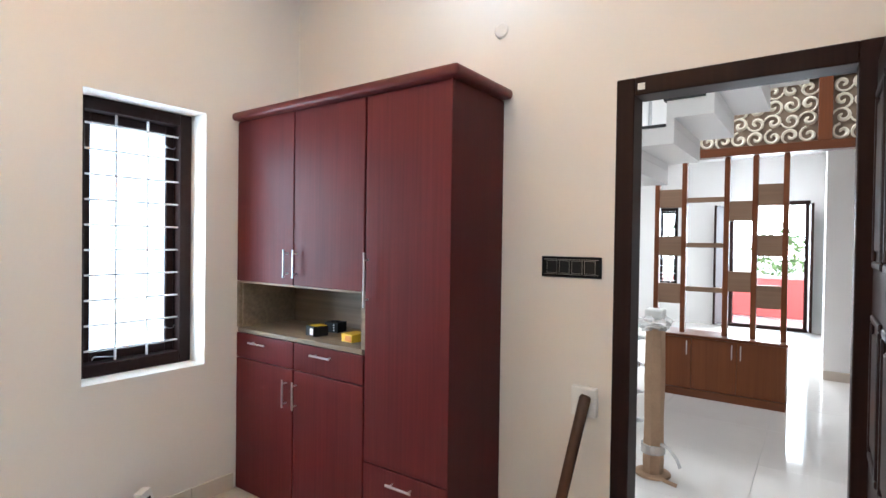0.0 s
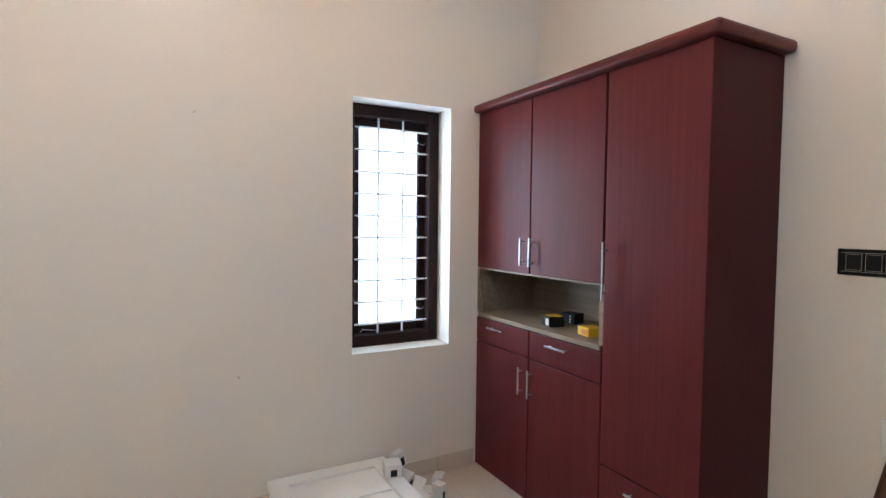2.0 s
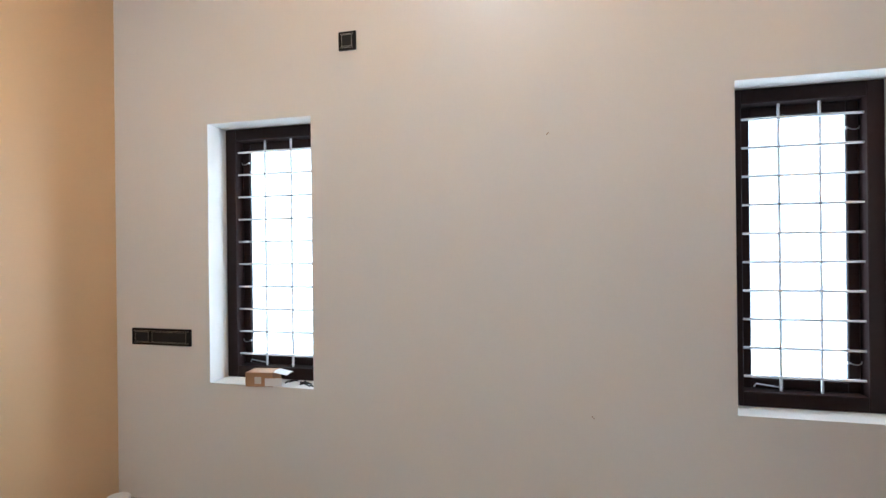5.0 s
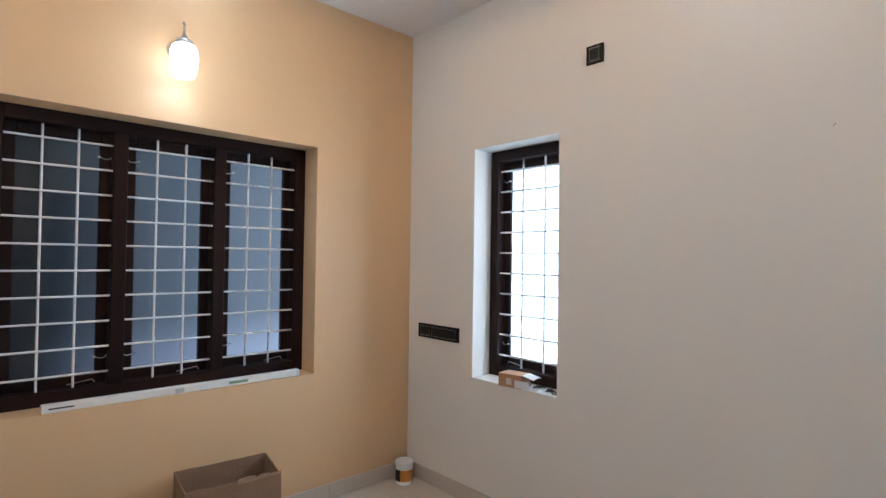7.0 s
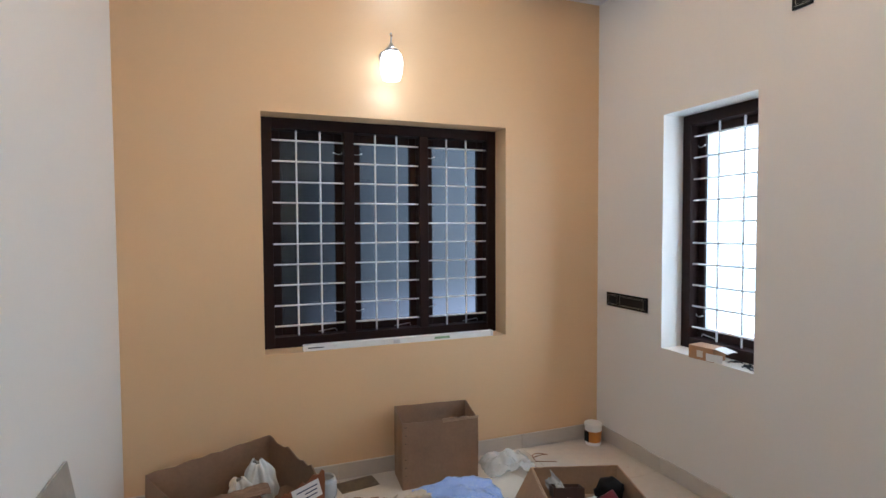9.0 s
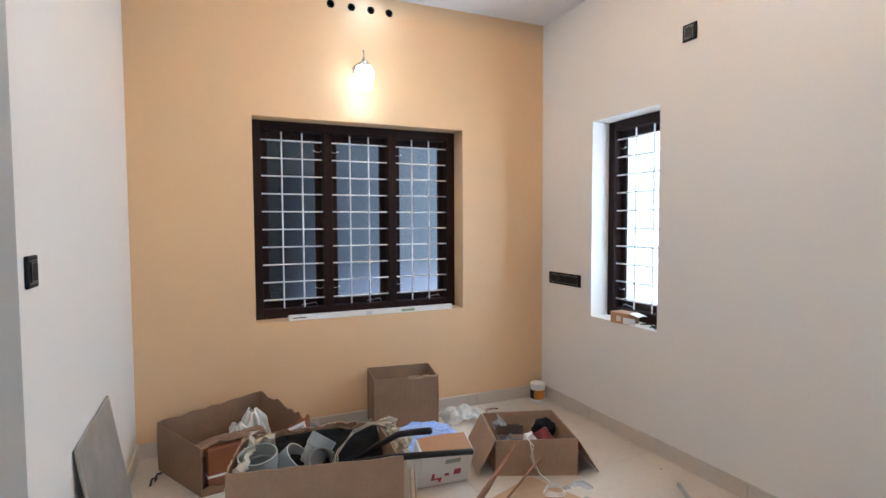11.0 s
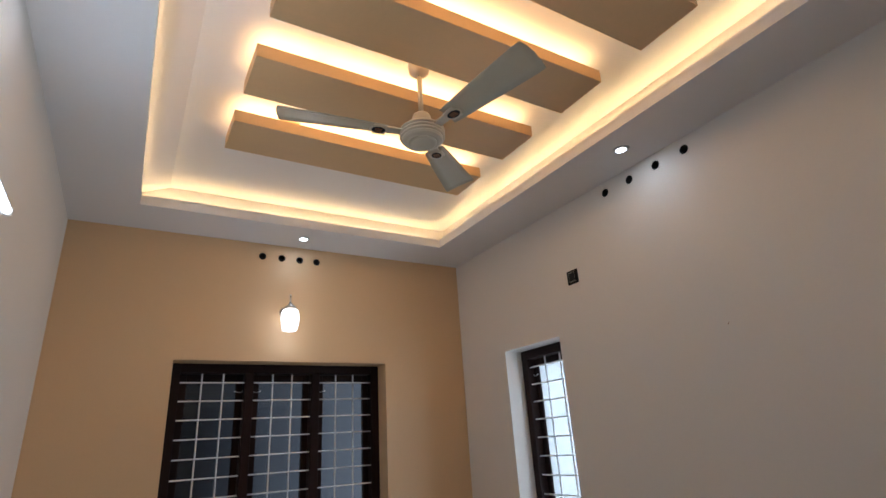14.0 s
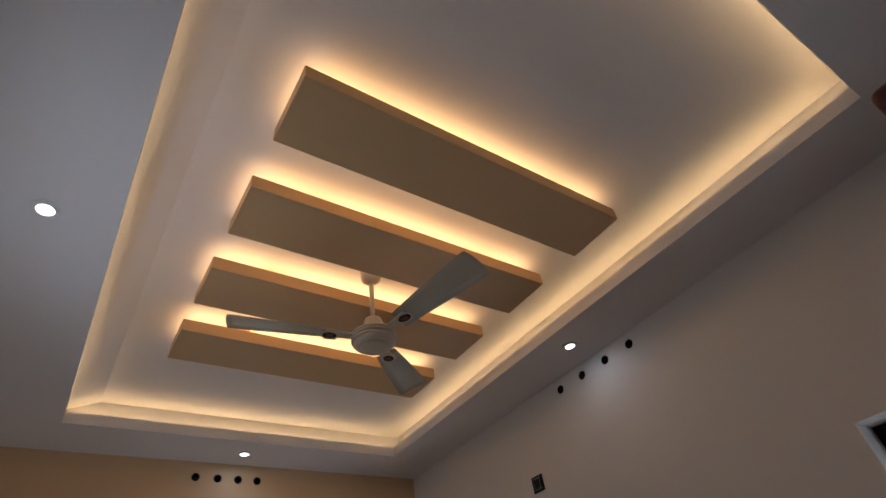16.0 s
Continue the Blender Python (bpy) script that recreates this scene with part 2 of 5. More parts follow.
def lathe(profile, steps=24):
    """Turns a profile of (radius, height) about z."""
    bm = bmesh.new()
    rings = []
    for r, z in profile:
        rings.append([bm.verts.new((r * math.cos(a), r * math.sin(a), z)) for a in (2 * math.pi * k / steps for k in range(steps))])
    for a, b in zip(rings, rings[1:]):
        for k in range(steps):
            bm.faces.new((a[k], a[(k + 1) % steps], b[(k + 1) % steps], b[k]))
    bm.faces.new(rings[0][::-1])
    bm.faces.new(rings[-1])
    bmesh.ops.recalc_face_normals(bm, faces=bm.faces)
    return bm


def tube(points, radius, sides=8, flat=1.0):
    """A round bar along a line of points."""
    bm = bmesh.new()
    pts = [Vector(p) for p in points]
    rings = []
    for i, p in enumerate(pts):
        d = (pts[min(i + 1, len(pts) - 1)] - pts[max(i - 1, 0)]).normalized()
        u = d.orthogonal().normalized() if i == 0 else (u - d * u.dot(d)).normalized()
        v = d.cross(u)
        r = radius[i] if isinstance(radius, (list, tuple)) else radius
        rings.append([bm.verts.new(p + r * (math.cos(a) * u + flat * math.sin(a) * v)) for a in (2 * math.pi * k / sides for k in range(sides))])
    for a, b in zip(rings, rings[1:]):
        for k in range(sides):
            bm.faces.new((a[k], a[(k + 1) % sides], b[(k + 1) % sides], b[k]))
    bm.faces.new(rings[0][::-1])
    bm.faces.new(rings[-1])
    bmesh.ops.recalc_face_normals(bm, faces=bm.faces)
    return bm


def pierced(loops, thick, m):
    """A flat slab in the plane of its own x and z, with holes, thickened along +y, then placed by m."""
    bm = bmesh.new()
    edges = []
    for loop in loops:
        vs = [bm.verts.new((a, 0, b)) for a, b in loop]
        edges += [bm.edges.new((vs[k], vs[(k + 1) % len(vs)])) for k in range(len(vs))]
    bmesh.ops.triangle_fill(bm, use_beauty=True, use_dissolve=False, edges=edges)
    ext = bmesh.ops.extrude_face_region(bm, geom=bm.faces[:])
    for v in (g for g in ext["geom"] if isinstance(g, bmesh.types.BMVert)):
        v.co.y += thick
    bmesh.ops.recalc_face_normals(bm, faces=bm.faces)
    return moved(bm, m)


def rect(a0, a1, b0, b1):
    return [(a0, b0), (a1, b0), (a1, b1), (a0, b1)]


def ring(a, b, r, k=16):
    return [(a + r * math.cos(2 * math.pi * i / k), b + r * math.sin(2 * math.pi * i / k)) for i in range(k)]


# ---- the room's shell ----
W, L, H = 2.88, 4.30, 2.955
RAISED = 3.14
W1, W2, W3 = (3.10, 3.685, 0.743, 2.10), (0.60, 1.20, 0.743, 2.10), (0.712, 2.190, 0.760, 2.090)
HOLE_R = 0.027
HOLES_Y = (1.78, 1.97, 2.16, 2.345)
HOLES_X = (1.68, 1.54, 1.405, 1.275)
TOP = 3.25

# window wall (x = 0), its own x runs along world y, thick to -x
bm = pierced([rect(-0.25, L + 0.2, -0.1, TOP), rect(*W1[:2], *W1[2:]), rect(*W2[:2], *W2[2:])] + [ring(y, 2.885, HOLE_R) for y in HOLES_Y], 0.25, pose(0, 0, 0, 0, 0, 90))
tagged(obj("wall_west", bm, M_WALL), "cream painted plaster wall with two narrow window openings", "wall", kind="structure")
# accent wall (y = 0), thick to -y
bm = pierced([rect(0, W, -0.1, TOP), rect(*W3[:2], *W3[2:])] + [ring(x, 2.857, HOLE_R) for x in HOLES_X], -0.25, pose(0, 0, 0))
tagged(obj("wall_south", bm, M_ACCENT), "apricot painted accent wall with a wide window opening", "wall", kind="structure")
# door wall (y = L)
DX0, DX1, DTOP = 2.013, 2.868, 2.095
bm = pierced([[(0, -0.1), (DX0, -0.1), (DX0, DTOP), (DX1, DTOP), (DX1, -0.1), (W + 0.2, -0.1), (W + 0.2, TOP), (0, TOP)]], 0.115, pose(0, L, 0))
tagged(obj("wall_north", bm, M_WALL), "cream painted wall with a doorway to the hall", "wall", kind="structure")
# east wall (x = W) with an opening beside the door
EY0, EY1, ETOP = 1.945, 2.80, 2.045
bm = pierced([[(-0.25, -0.1), (EY0, -0.1), (EY0, ETOP), (EY1, ETOP), (EY1, -0.1), (L, -0.1), (L, TOP), (-0.25, TOP)]], -0.2, pose(W, 0, 0, 0, 0, 90))
tagged(obj("wall_east", bm, M_WALL), "cream painted wall with a plain open doorway", "wall", kind="structure")
# closet behind the east opening
bm = merge(box(W + 0.2, W + 1.3, EY0 - 0.3, EY0 - 0.2, -0.1, 2.6), box(W + 0.2, W + 1.3, EY1 + 0.2, EY1 + 0.3, -0.1, 2.6), box(W + 1.3, W + 1.4, EY0 - 0.3, EY1 + 0.3, -0.1, 2.6))
tagged(obj("wall_bath", bm, M_WALL), "plain cream walls of a small side room", "wall", kind="structure")
tagged(obj("ceiling_bath", box(W + 0.2, W + 1.4, EY0 - 0.3, EY1 + 0.3, 2.6, 2.7), M_CEIL), "plain white ceiling of a small side room", "ceiling", kind="structure")
tagged(obj("floor_bath", box(W, W + 1.4, EY0 - 0.3, EY1 + 0.3, -0.1, -0.004), M_GROUT), "grey floor of a small side room", "floor", kind="structure")

# ceiling: lowered border with a lip round the cove, and the raised middle
x0, x1, y0, y1 = COVE
bm = pierced([rect(0, W, 0, L), rect(*COVE[:2], *COVE[2:])], -0.012, pose(0, 0, H, -90, 0, 0))
z0, z1 = H + 0.0122, H + 0.066
lip = [box(x0 - 0.012, x0, y0 - 0.012, y1 + 0.012, z0, z1), box(x1, x1 + 0.012, y0 - 0.012, y1 + 0.012, z0, z1),
       box(x0, x1, y0 - 0.012, y0, z0, z1), box(x0, x1, y1, y1 + 0.012, z0, z1)]
tagged(obj("ceiling", merge(bm, *lip), M_CEIL), "white dropped gypsum ceiling border with a cove lip", "ceiling", kind="structure")
tagged(obj("ceiling_raised", box(-0.02, W + 0.02, -0.02, L + 0.02, RAISED, RAISED + 0.15), M_CEIL), "white raised ceiling inside the lit cove", "ceiling", kind="structure")
bm = bmesh.new()
prof = [(2.345, RAISED - 0.001), (2.62, RAISED - 0.001), (2.62, H + 0.085), (2.57, H + 0.085)]
ends = [[bm.verts.new((px, py, pz)) for px, pz in prof] for py in (y0 - 0.086, y1 + 0.086)]
for k in range(4):
    bm.faces.new((ends[0][k], ends[0][(k + 1) % 4], ends[1][(k + 1) % 4], ends[1][k]))
bm.faces.new(ends[0][::-1])
bm.faces.new(ends[1])
bmesh.ops.recalc_face_normals(bm, faces=bm.faces)
tagged(obj("ceiling_slope", bm, M_CEIL), "white sloped soffit along one side of the cove", "ceiling", kind="structure")

# upright back of the cove, close behind the light strips
q, zc = 0.088, H + 0.0125
bm = merge(box(x0 - q - 0.012, x0 - q, y0 - q, y1 + q, zc, RAISED - 0.0005), box(x0 - q - 0.012, x1 + 0.12, y0 - q - 0.012, y0 - q, zc, RAISED - 0.0005),
           box(x0 - q - 0.012, x1 + 0.12, y1 + q, y1 + q + 0.012, zc, RAISED - 0.0005), box(x1 + q, x1 + q + 0.012, y0 - q, y1 + q, zc, H + 0.0845))
tagged(obj("ceiling_cove_back", bm, M_CEIL), "white upright back of the lit ceiling cove", "ceiling", kind="structure")

# floor with its tiles set on a grout bed
floor = tagged(obj("floor", box(0, W, 0, L + 0.2, -0.1, -0.004), M_GROUT), "beige vitrified tile floor with thin joints", "floor", kind="structure")
hall_floor = tagged(obj("floor_hall", box(-1.6, 4.6, L + 0.2, 12.75, -0.1, -0.004), M_HALLGROUT), "glossy white tiled hall floor", "floor", kind="structure")

# skirting of cut tiles along three walls
M_SKIRT = surface("beige_skirting_tile", (0.55, 0.48, 0.41), 0.3, grain=0.05, scale=25, patch=0.05, bump=0.004, random_tint=0.03)
skirt = tagged(new("baseboard"), "beige tile skirting along the walls", "baseboard", kind="structure")


def skirting(along, a0, a1, at, out, height=0.092):
    a = a0
    while a < a1 - 0.01:
        b = min(a + 0.6, a1)
        bm = box(a + 0.001, b - 0.001, min(at, at + out), max(at, at + out), 0, height, 0.0015) if along == "x" else box(min(at, at + out), max(at, at + out), a + 0.001, b - 0.001, 0, height, 0.0015)
        part("skirting_tile", bm, M_SKIRT, skirt)
        a = b


skirting("y", 0.012, 3.86, 0.0, 0.012)
skirting("x", 0.0, W, 0.0, 0.012)
skirting("y", 0.012, EY0, W, -0.012)
skirting("y", EY1, L, W, -0.012)
skirting("x", 1.51, DX0, L, -0.012)

# ---- windows ----


def hook():
    pts = [(0, 0, 0), (0.0, -0.006, 0.012), (0.004, -0.01, 0.004), (0.016, -0.012, -0.002), (0.034, -0.012, 0.0), (0.046, -0.012, 0.006)]
    return merge(tube(pts, 0.0022, 6), moved(lathe([(0.001, -0.002), (0.006, -0.002), (0.006, 0.002), (0.001, 0.002)], 10), pose(0.05, -0.012, 0.006, 90, 0, 0)))


def window(name, width, height, bays, m, pane_material, label, hooks):
    """Its own x runs along the opening, z up, y into the wall. The opening's lower corner is the origin."""
    w = thing(name, m, label, "window", kind="structure")
    d0, d1, f, mull = 0.145, 0.245, 0.062, 0.06
    n = len(bays)
    fr = [box(0, f, d0, d1, 0, height, 0.003), box(width - f, width, d0, d1, 0, height, 0.003),
          box(f, width - f, d0, d1, 0, f, 0.003), box(f, width - f, d0, d1, height - f, height, 0.003)]
    part("window_frame", merge(*fr), M_FRAME, w)
    clear = (width - 2 * f - (n - 1) * mull) / n
    for i in range(1, n):
        x = f + i * clear + (i - 1) * mull
        part("mullion", box(x, x + mull, d0, d1, f, height - f, 0.003), M_FRAME, w)
    for i in range(n):
        a = f + i * (clear + mull)
        b = a + clear
        s = 0.047
        g0, g1 = d1 - 0.038, d1 - 0.004
        sash = part("casement", merge(box(a + .002, a + s, g0, g1, f + .002, height - f - .002, 0.004), box(b - s, b - .002, g0, g1, f + .002, height - f - .002, 0.004),
                                      box(a + s, b - s, g0, g1, f + .002, f + s, 0.004), box(a + s, b - s, g0, g1, height - f - s, height - f - .002, 0.004)), M_FRAME, w)
        pane = part("pane", box(a + s - 0.006, b - s + 0.006, g0 + 0.014, g0 + 0.018, f + s - 0.006, height - f - s + 0.006), pane_material, sash, "frosted glass pane")
        pane.visible_shadow = False
        hb = box(a - 0.01, b + 0.01, d0 + 0.022, d0 + 0.032, -0.0048, 0.0048, 0.002)
        z0, z1 = f + 0.062, height - f - 0.062
        first = None
        for k in range(10):
            if first is None:
                first = part("grille_bar", hb, M_BAR, w)
                bar = first
            else:
                bar = new("grille_bar", first.data)
                bar.parent = w
            bar.location.z = z0 + (z1 - z0) * k / 9
        upright = None
        for k in (1, 2):
            if upright is None:
                upright = part("grille_upright", box(-0.0052, 0.0052, d0 + 0.034, d0 + 0.046, f - 0.01, height - f + 0.01, 0.003), M_BAR, w)
                bar = upright
            else:
                bar = new("grille_upright", upright.data)
                bar.parent = w
            bar.location.x = a + clear * k / 3
        for z in (f + 0.125, height - f - 0.125):
            side = hooks[i]
            hk = part("hook", moved(hook(), pose(a + 0.004, g0 - 0.004, z) if side > 0 else pose(b - 0.004, g0 - 0.004, z) @ Matrix.Diagonal((-1, 1, 1, 1))), M_STEEL, w)
        part("stay_rod", tube([(a + 0.05, g0 - 0.015, f + 0.012), (a + 0.06, g0 - 0.02, f + 0.028), (a + 0.16, g0 - 0.02, f + 0.014)], 0.003, 6), M_STEEL, w)
    return w


TO_WEST = Matrix(((0, -1, 0, 0), (1, 0, 0, 0), (0, 0, 1, 0), (0, 0, 0, 1)))
TO_SOUTH = Matrix(((1, 0, 0, 0), (0, -1, 0, 0), (0, 0, 1, 0), (0, 0, 0, 1)))
window("window_1", W1[1] - W1[0], W1[3] - W1[2], [1], Matrix.Translation((0, W1[0], W1[2])) @ TO_WEST, M_PANE, "narrow dark-framed window with white grille bars and frosted glass", [-1])
window("window_2", W2[1] - W2[0], W2[3] - W2[2], [1], Matrix.Translation((0, W2[0], W2[2])) @ TO_WEST, M_PANE2, "narrow dark-framed window with grille bars above a cluttered sill", [1])
# reversed so that nothing is mirrored: three bays seen from the room
window("window_3", W3[1] - W3[0], W3[3] - W3[2], [1, 1, 1], Matrix.Translation((W3[0], 0, W3[2])) @ TO_SOUTH, M_PANEDIM, "wide three-bay dark window with white grille bars", [-1, -1, 1])

# plain glowing card outside the wide window, daylight painted brighter low down and westward
m, t, b = nodes_of("daylight_gradient_backdrop")
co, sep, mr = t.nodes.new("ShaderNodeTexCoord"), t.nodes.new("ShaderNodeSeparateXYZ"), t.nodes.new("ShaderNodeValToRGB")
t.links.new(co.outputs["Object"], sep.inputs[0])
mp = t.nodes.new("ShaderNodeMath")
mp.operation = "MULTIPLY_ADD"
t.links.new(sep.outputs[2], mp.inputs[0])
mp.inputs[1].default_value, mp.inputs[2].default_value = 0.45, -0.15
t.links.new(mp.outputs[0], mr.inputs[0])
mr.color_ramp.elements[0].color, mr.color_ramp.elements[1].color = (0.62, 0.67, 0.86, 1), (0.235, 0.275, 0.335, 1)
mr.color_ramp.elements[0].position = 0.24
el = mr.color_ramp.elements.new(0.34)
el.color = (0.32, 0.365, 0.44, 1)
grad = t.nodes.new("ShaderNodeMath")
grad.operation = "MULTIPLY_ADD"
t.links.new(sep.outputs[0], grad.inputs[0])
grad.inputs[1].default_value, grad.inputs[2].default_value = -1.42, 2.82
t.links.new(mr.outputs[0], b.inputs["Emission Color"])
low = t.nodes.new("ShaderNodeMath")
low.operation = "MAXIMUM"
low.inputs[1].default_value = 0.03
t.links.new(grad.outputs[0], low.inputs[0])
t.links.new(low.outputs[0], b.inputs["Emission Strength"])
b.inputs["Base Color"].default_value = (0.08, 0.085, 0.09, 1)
tagged(obj("backdrop", box(0.1, 2.75, -0.56, -0.55, 0.4, 2.5), m), "glowing bluish card outside the window with a painted daylight gradient", "backdrop", kind="structure")

# ---- vent holes ----


def vent_hole_cup(m):
    # closed cup: the hole's darkness is put into its colour, outside light is stopped
    bm = lathe([(0.0008, -0.07), (HOLE_R - 0.001, -0.07), (HOLE_R - 0.001, -0.002), (HOLE_R - 0.004, -0.002), (HOLE_R - 0.004, -0.066), (0.0008, -0.066)], 16)
    ob = obj("vent_hole_cup", bm, M_HOLE)
    ob.matrix_world = m
    return tagged(ob, "closed cup in a vent hole, coloured near black for its dark inside", "vent pipe", "vent pipes under the ceiling")


for y in HOLES_Y:
    vent_hole_cup(pose(0, y, 2.885, 0, 90, 0))
for x in HOLES_X:
    vent_hole_cup(pose(x, 0, 2.857, -90, 0, 0))

# ---- door and its frame ----
door = thing("door_1", pose(0, 0, 0), "dark stained panelled wooden door standing open", "door", kind="structure")
fw = 0.072
part("door_frame", merge(box(DX0, DX0 + fw, L - 0.004, L + 0.119, 0, DTOP, 0.004), box(DX1 - fw, DX1, L - 0.004, L + 0.119, 0, DTOP, 0.004),
                         box(DX0 + fw, DX1 - fw, L - 0.004, L + 0.119, DTOP - fw, DTOP, 0.004)), M_DOORWOOD, door)
part("frame_tag", box(DX0 + 0.085, DX0 + 0.113, L - 0.0065, L - 0.0045, DTOP - 0.052, DTOP - 0.026), M_WHITEPL, door, "torn white paper tag")
# the leaf stands open along the east wall
lx0, lx1, ly0, ly1, ltop = 2.842, 2.876, 3.475, 4.285, DTOP - fw - 0.004
leaf = part("door_leaf", box(lx0, lx1, ly0, ly1, 0.008, ltop, 0.003), M_DOORWOOD, door)
for z0, z1 in ((0.16, 0.62), (0.78, 1.22), (1.36, 1.90)):
    for y0, y1 in ((ly0 + 0.09, ly0 + 0.37), (ly0 + 0.45, ly1 - 0.09)):
        frame_bits = [box(lx0 - 0.010, lx0 + 0.002, y0, y1, z0, z0 + 0.022, 0.004), box(lx0 - 0.010, lx0 + 0.002, y0, y1, z1 - 0.022, z1, 0.004),
                      box(lx0 - 0.010, lx0 + 0.002, y0, y0 + 0.022, z0 + 0.022, z1 - 0.022, 0.004), box(lx0 - 0.010, lx0 + 0.002, y1 - 0.022, y1, z0 + 0.022, z1 - 0.022, 0.004),
                      box(lx0 - 0.008, lx0 + 0.002, y0 + 0.05, y1 - 0.05, z0 + 0.05, z1 - 0.05, 0.006)]
        part("raised_panel", merge(*frame_bits), M_DOORWOOD, leaf)

# ---- the tall maroon cabinet ----
cab = thing("crockery_cabinet", pose(0, 0, 0), "maroon woodgrain laminate cabinet with an open ash shelf", "cabinet")
F, D = 3.874, 0.020
B = L - 0.003
# carcass, side and cornice gap carry their shade in a darker laminate colour
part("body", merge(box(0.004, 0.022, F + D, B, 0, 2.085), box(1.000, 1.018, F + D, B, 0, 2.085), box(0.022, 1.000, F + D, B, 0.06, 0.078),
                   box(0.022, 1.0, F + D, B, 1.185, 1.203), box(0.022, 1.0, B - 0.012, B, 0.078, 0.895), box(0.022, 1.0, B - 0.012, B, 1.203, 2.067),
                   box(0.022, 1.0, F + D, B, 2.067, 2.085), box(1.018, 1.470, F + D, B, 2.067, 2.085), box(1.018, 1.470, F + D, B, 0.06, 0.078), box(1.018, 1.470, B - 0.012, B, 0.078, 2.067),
                   box(0.004, 1.470, F + 0.05, F + 0.07, 0, 0.058)), M_MAROONSHADE, cab)
part("side_panel", box(1.470, 1.488, F + 0.001, B, 0, 2.085, 0.001), M_MAROONSHADE, cab)
part("cornice", box(0.003, 1.538, F - 0.044, B, 2.088, 2.133, 0.017, 5), M_CORNICE, cab, smooth=True)
part("cornice_shadow_gap", box(0.006, 1.486, F + 0.004, B, 2.0853, 2.0878), M_MAROONSHADE, cab)
part("niche_edge", merge(box(0.9885, 1.0125, F + 0.002, F + D + 0.0015, 0.922, 1.1845), box(0.005, 0.026, F + 0.002, F + D + 0.0015, 0.922, 1.1845), box(0.0265, 0.988, F + 0.002, F + D + 0.0015, 1.1785, 1.1870)), M_NICHE, cab, "pale ash edging of the niche")
part("niche_lining", merge(box(0.0225, 0.034, F + D + 0.002, B - 0.02, 0.922, 1.1845), box(0.988, 0.9995, F + D + 0.002, B - 0.02, 0.922, 1.1845), box(0.034, 0.988, B - 0.030, B - 0.018, 0.922, 1.1845),
                           box(0.034, 0.988, F + D + .002, B - .03, 1.178, 1.1845)), M_NICHE, cab, "ash grain niche lining")
part("niche_shelf", box(0.0225, 0.9995, F - 0.004, B - 0.018, 0.898, 0.9215, 0.002), M_NICHE, cab, "ash grain shelf board")


def bar_handle(parent, x, z, length, upright=True):
    g = 0.026
    if upright:
        bm = merge(box(x - 0.005, x + 0.005, F - g - 0.006, F - g + 0.002, z - length / 2, z + length / 2, 0.002), tube([(x, F - g, z - length * 0.36), (x, F + 0.001, z - length * 0.36)], 0.0035, 6), tube([(x, F - g, z + length * 0.36), (x, F + 0.001, z + length * 0.36)], 0.0035, 6))
    else:
        bm = merge(box(x - length / 2, x + length / 2, F - g - 0.006, F - g + 0.002, z - 0.005, z + 0.005, 0.002), tube([(x - length * 0.36, F - g, z), (x - length * 0.36, F + 0.001, z)], 0.0035, 6), tube([(x + length * 0.36, F - g, z), (x + length * 0.36, F + 0.001, z)], 0.0035, 6))
    return part("handle", bm, M_STEEL, parent, "satin steel bar handle")


def shutter(name, xa, xb, za, zb):
    return part(name, box(xa, xb, F, F + D, za, zb, 0.003, 2), M_MAROON, cab)


G = 0.004
d = shutter("cabinet_door", 0.006, 0.502 - G, 1.188, 2.083)
bar_handle(d, 0.455, 1.30, 0.145)
d = shutter("cabinet_door", 0.502 + G, 1.006 - G, 1.188, 2.083)
bar_handle(d, 0.530, 1.30, 0.145)
d = shutter("drawer_front", 0.006, 0.507 - G, 0.755, 0.893)
bar_handle(d, 0.225, 0.852, 0.145, False)
d = shutter("drawer_front", 0.507 + G, 1.010 - G, 0.755, 0.893)
bar_handle(d, 0.735, 0.852, 0.145, False)
d = shutter("cabinet_door", 0.006, 0.507 - G, 0.005, 0.750)
bar_handle(d, 0.455, 0.625, 0.145)
d = shutter("cabinet_door", 0.507 + G, 1.010 - G, 0.005, 0.750)
bar_handle(d, 0.535, 0.625, 0.145)
d = shutter("tall_door", 1.010 + G, 1.487, 0.412, 2.083)
bar_handle(d, 1.030, 1.245, 0.25)
d = shutter("deep_drawer_front", 1.010 + G, 1.487, 0.005, 0.406)
bar_handle(d, 1.245, 0.352, 0.145, False)

# ---- ceiling panels, fan and lights ----
for i, y in enumerate(PANEL_Y):
    p = thing("ceiling_panel", pose(0, y, 0), "tan boxed ceiling panel hung below the lit recess", "ceiling panel", "ceiling panels in the cove")
    part("board", box(PANEL_X[0], PANEL_X[1], 0, 0.275, 2.998, 3.062, 0.002), M_PANEL, p)
    part("hanger", merge(box(0.95, 1.05, 0.10, 0.175, 3.0625, 3.1395), box(1.80, 1.90, 0.10, 0.175, 3.0625, 3.1395)), M_PANEL, p)
    part("led_strip", merge(box(PANEL_X[0] + 0.015, PANEL_X[1] - 0.015, 0.010, 0.018, 3.0625, 3.0655), box(PANEL_X[0] + 0.015, PANEL_X[1] - 0.015, 0.257, 0.265, 3.0625, 3.0655)), M_STRIP, p, "warm glowing LED strip")

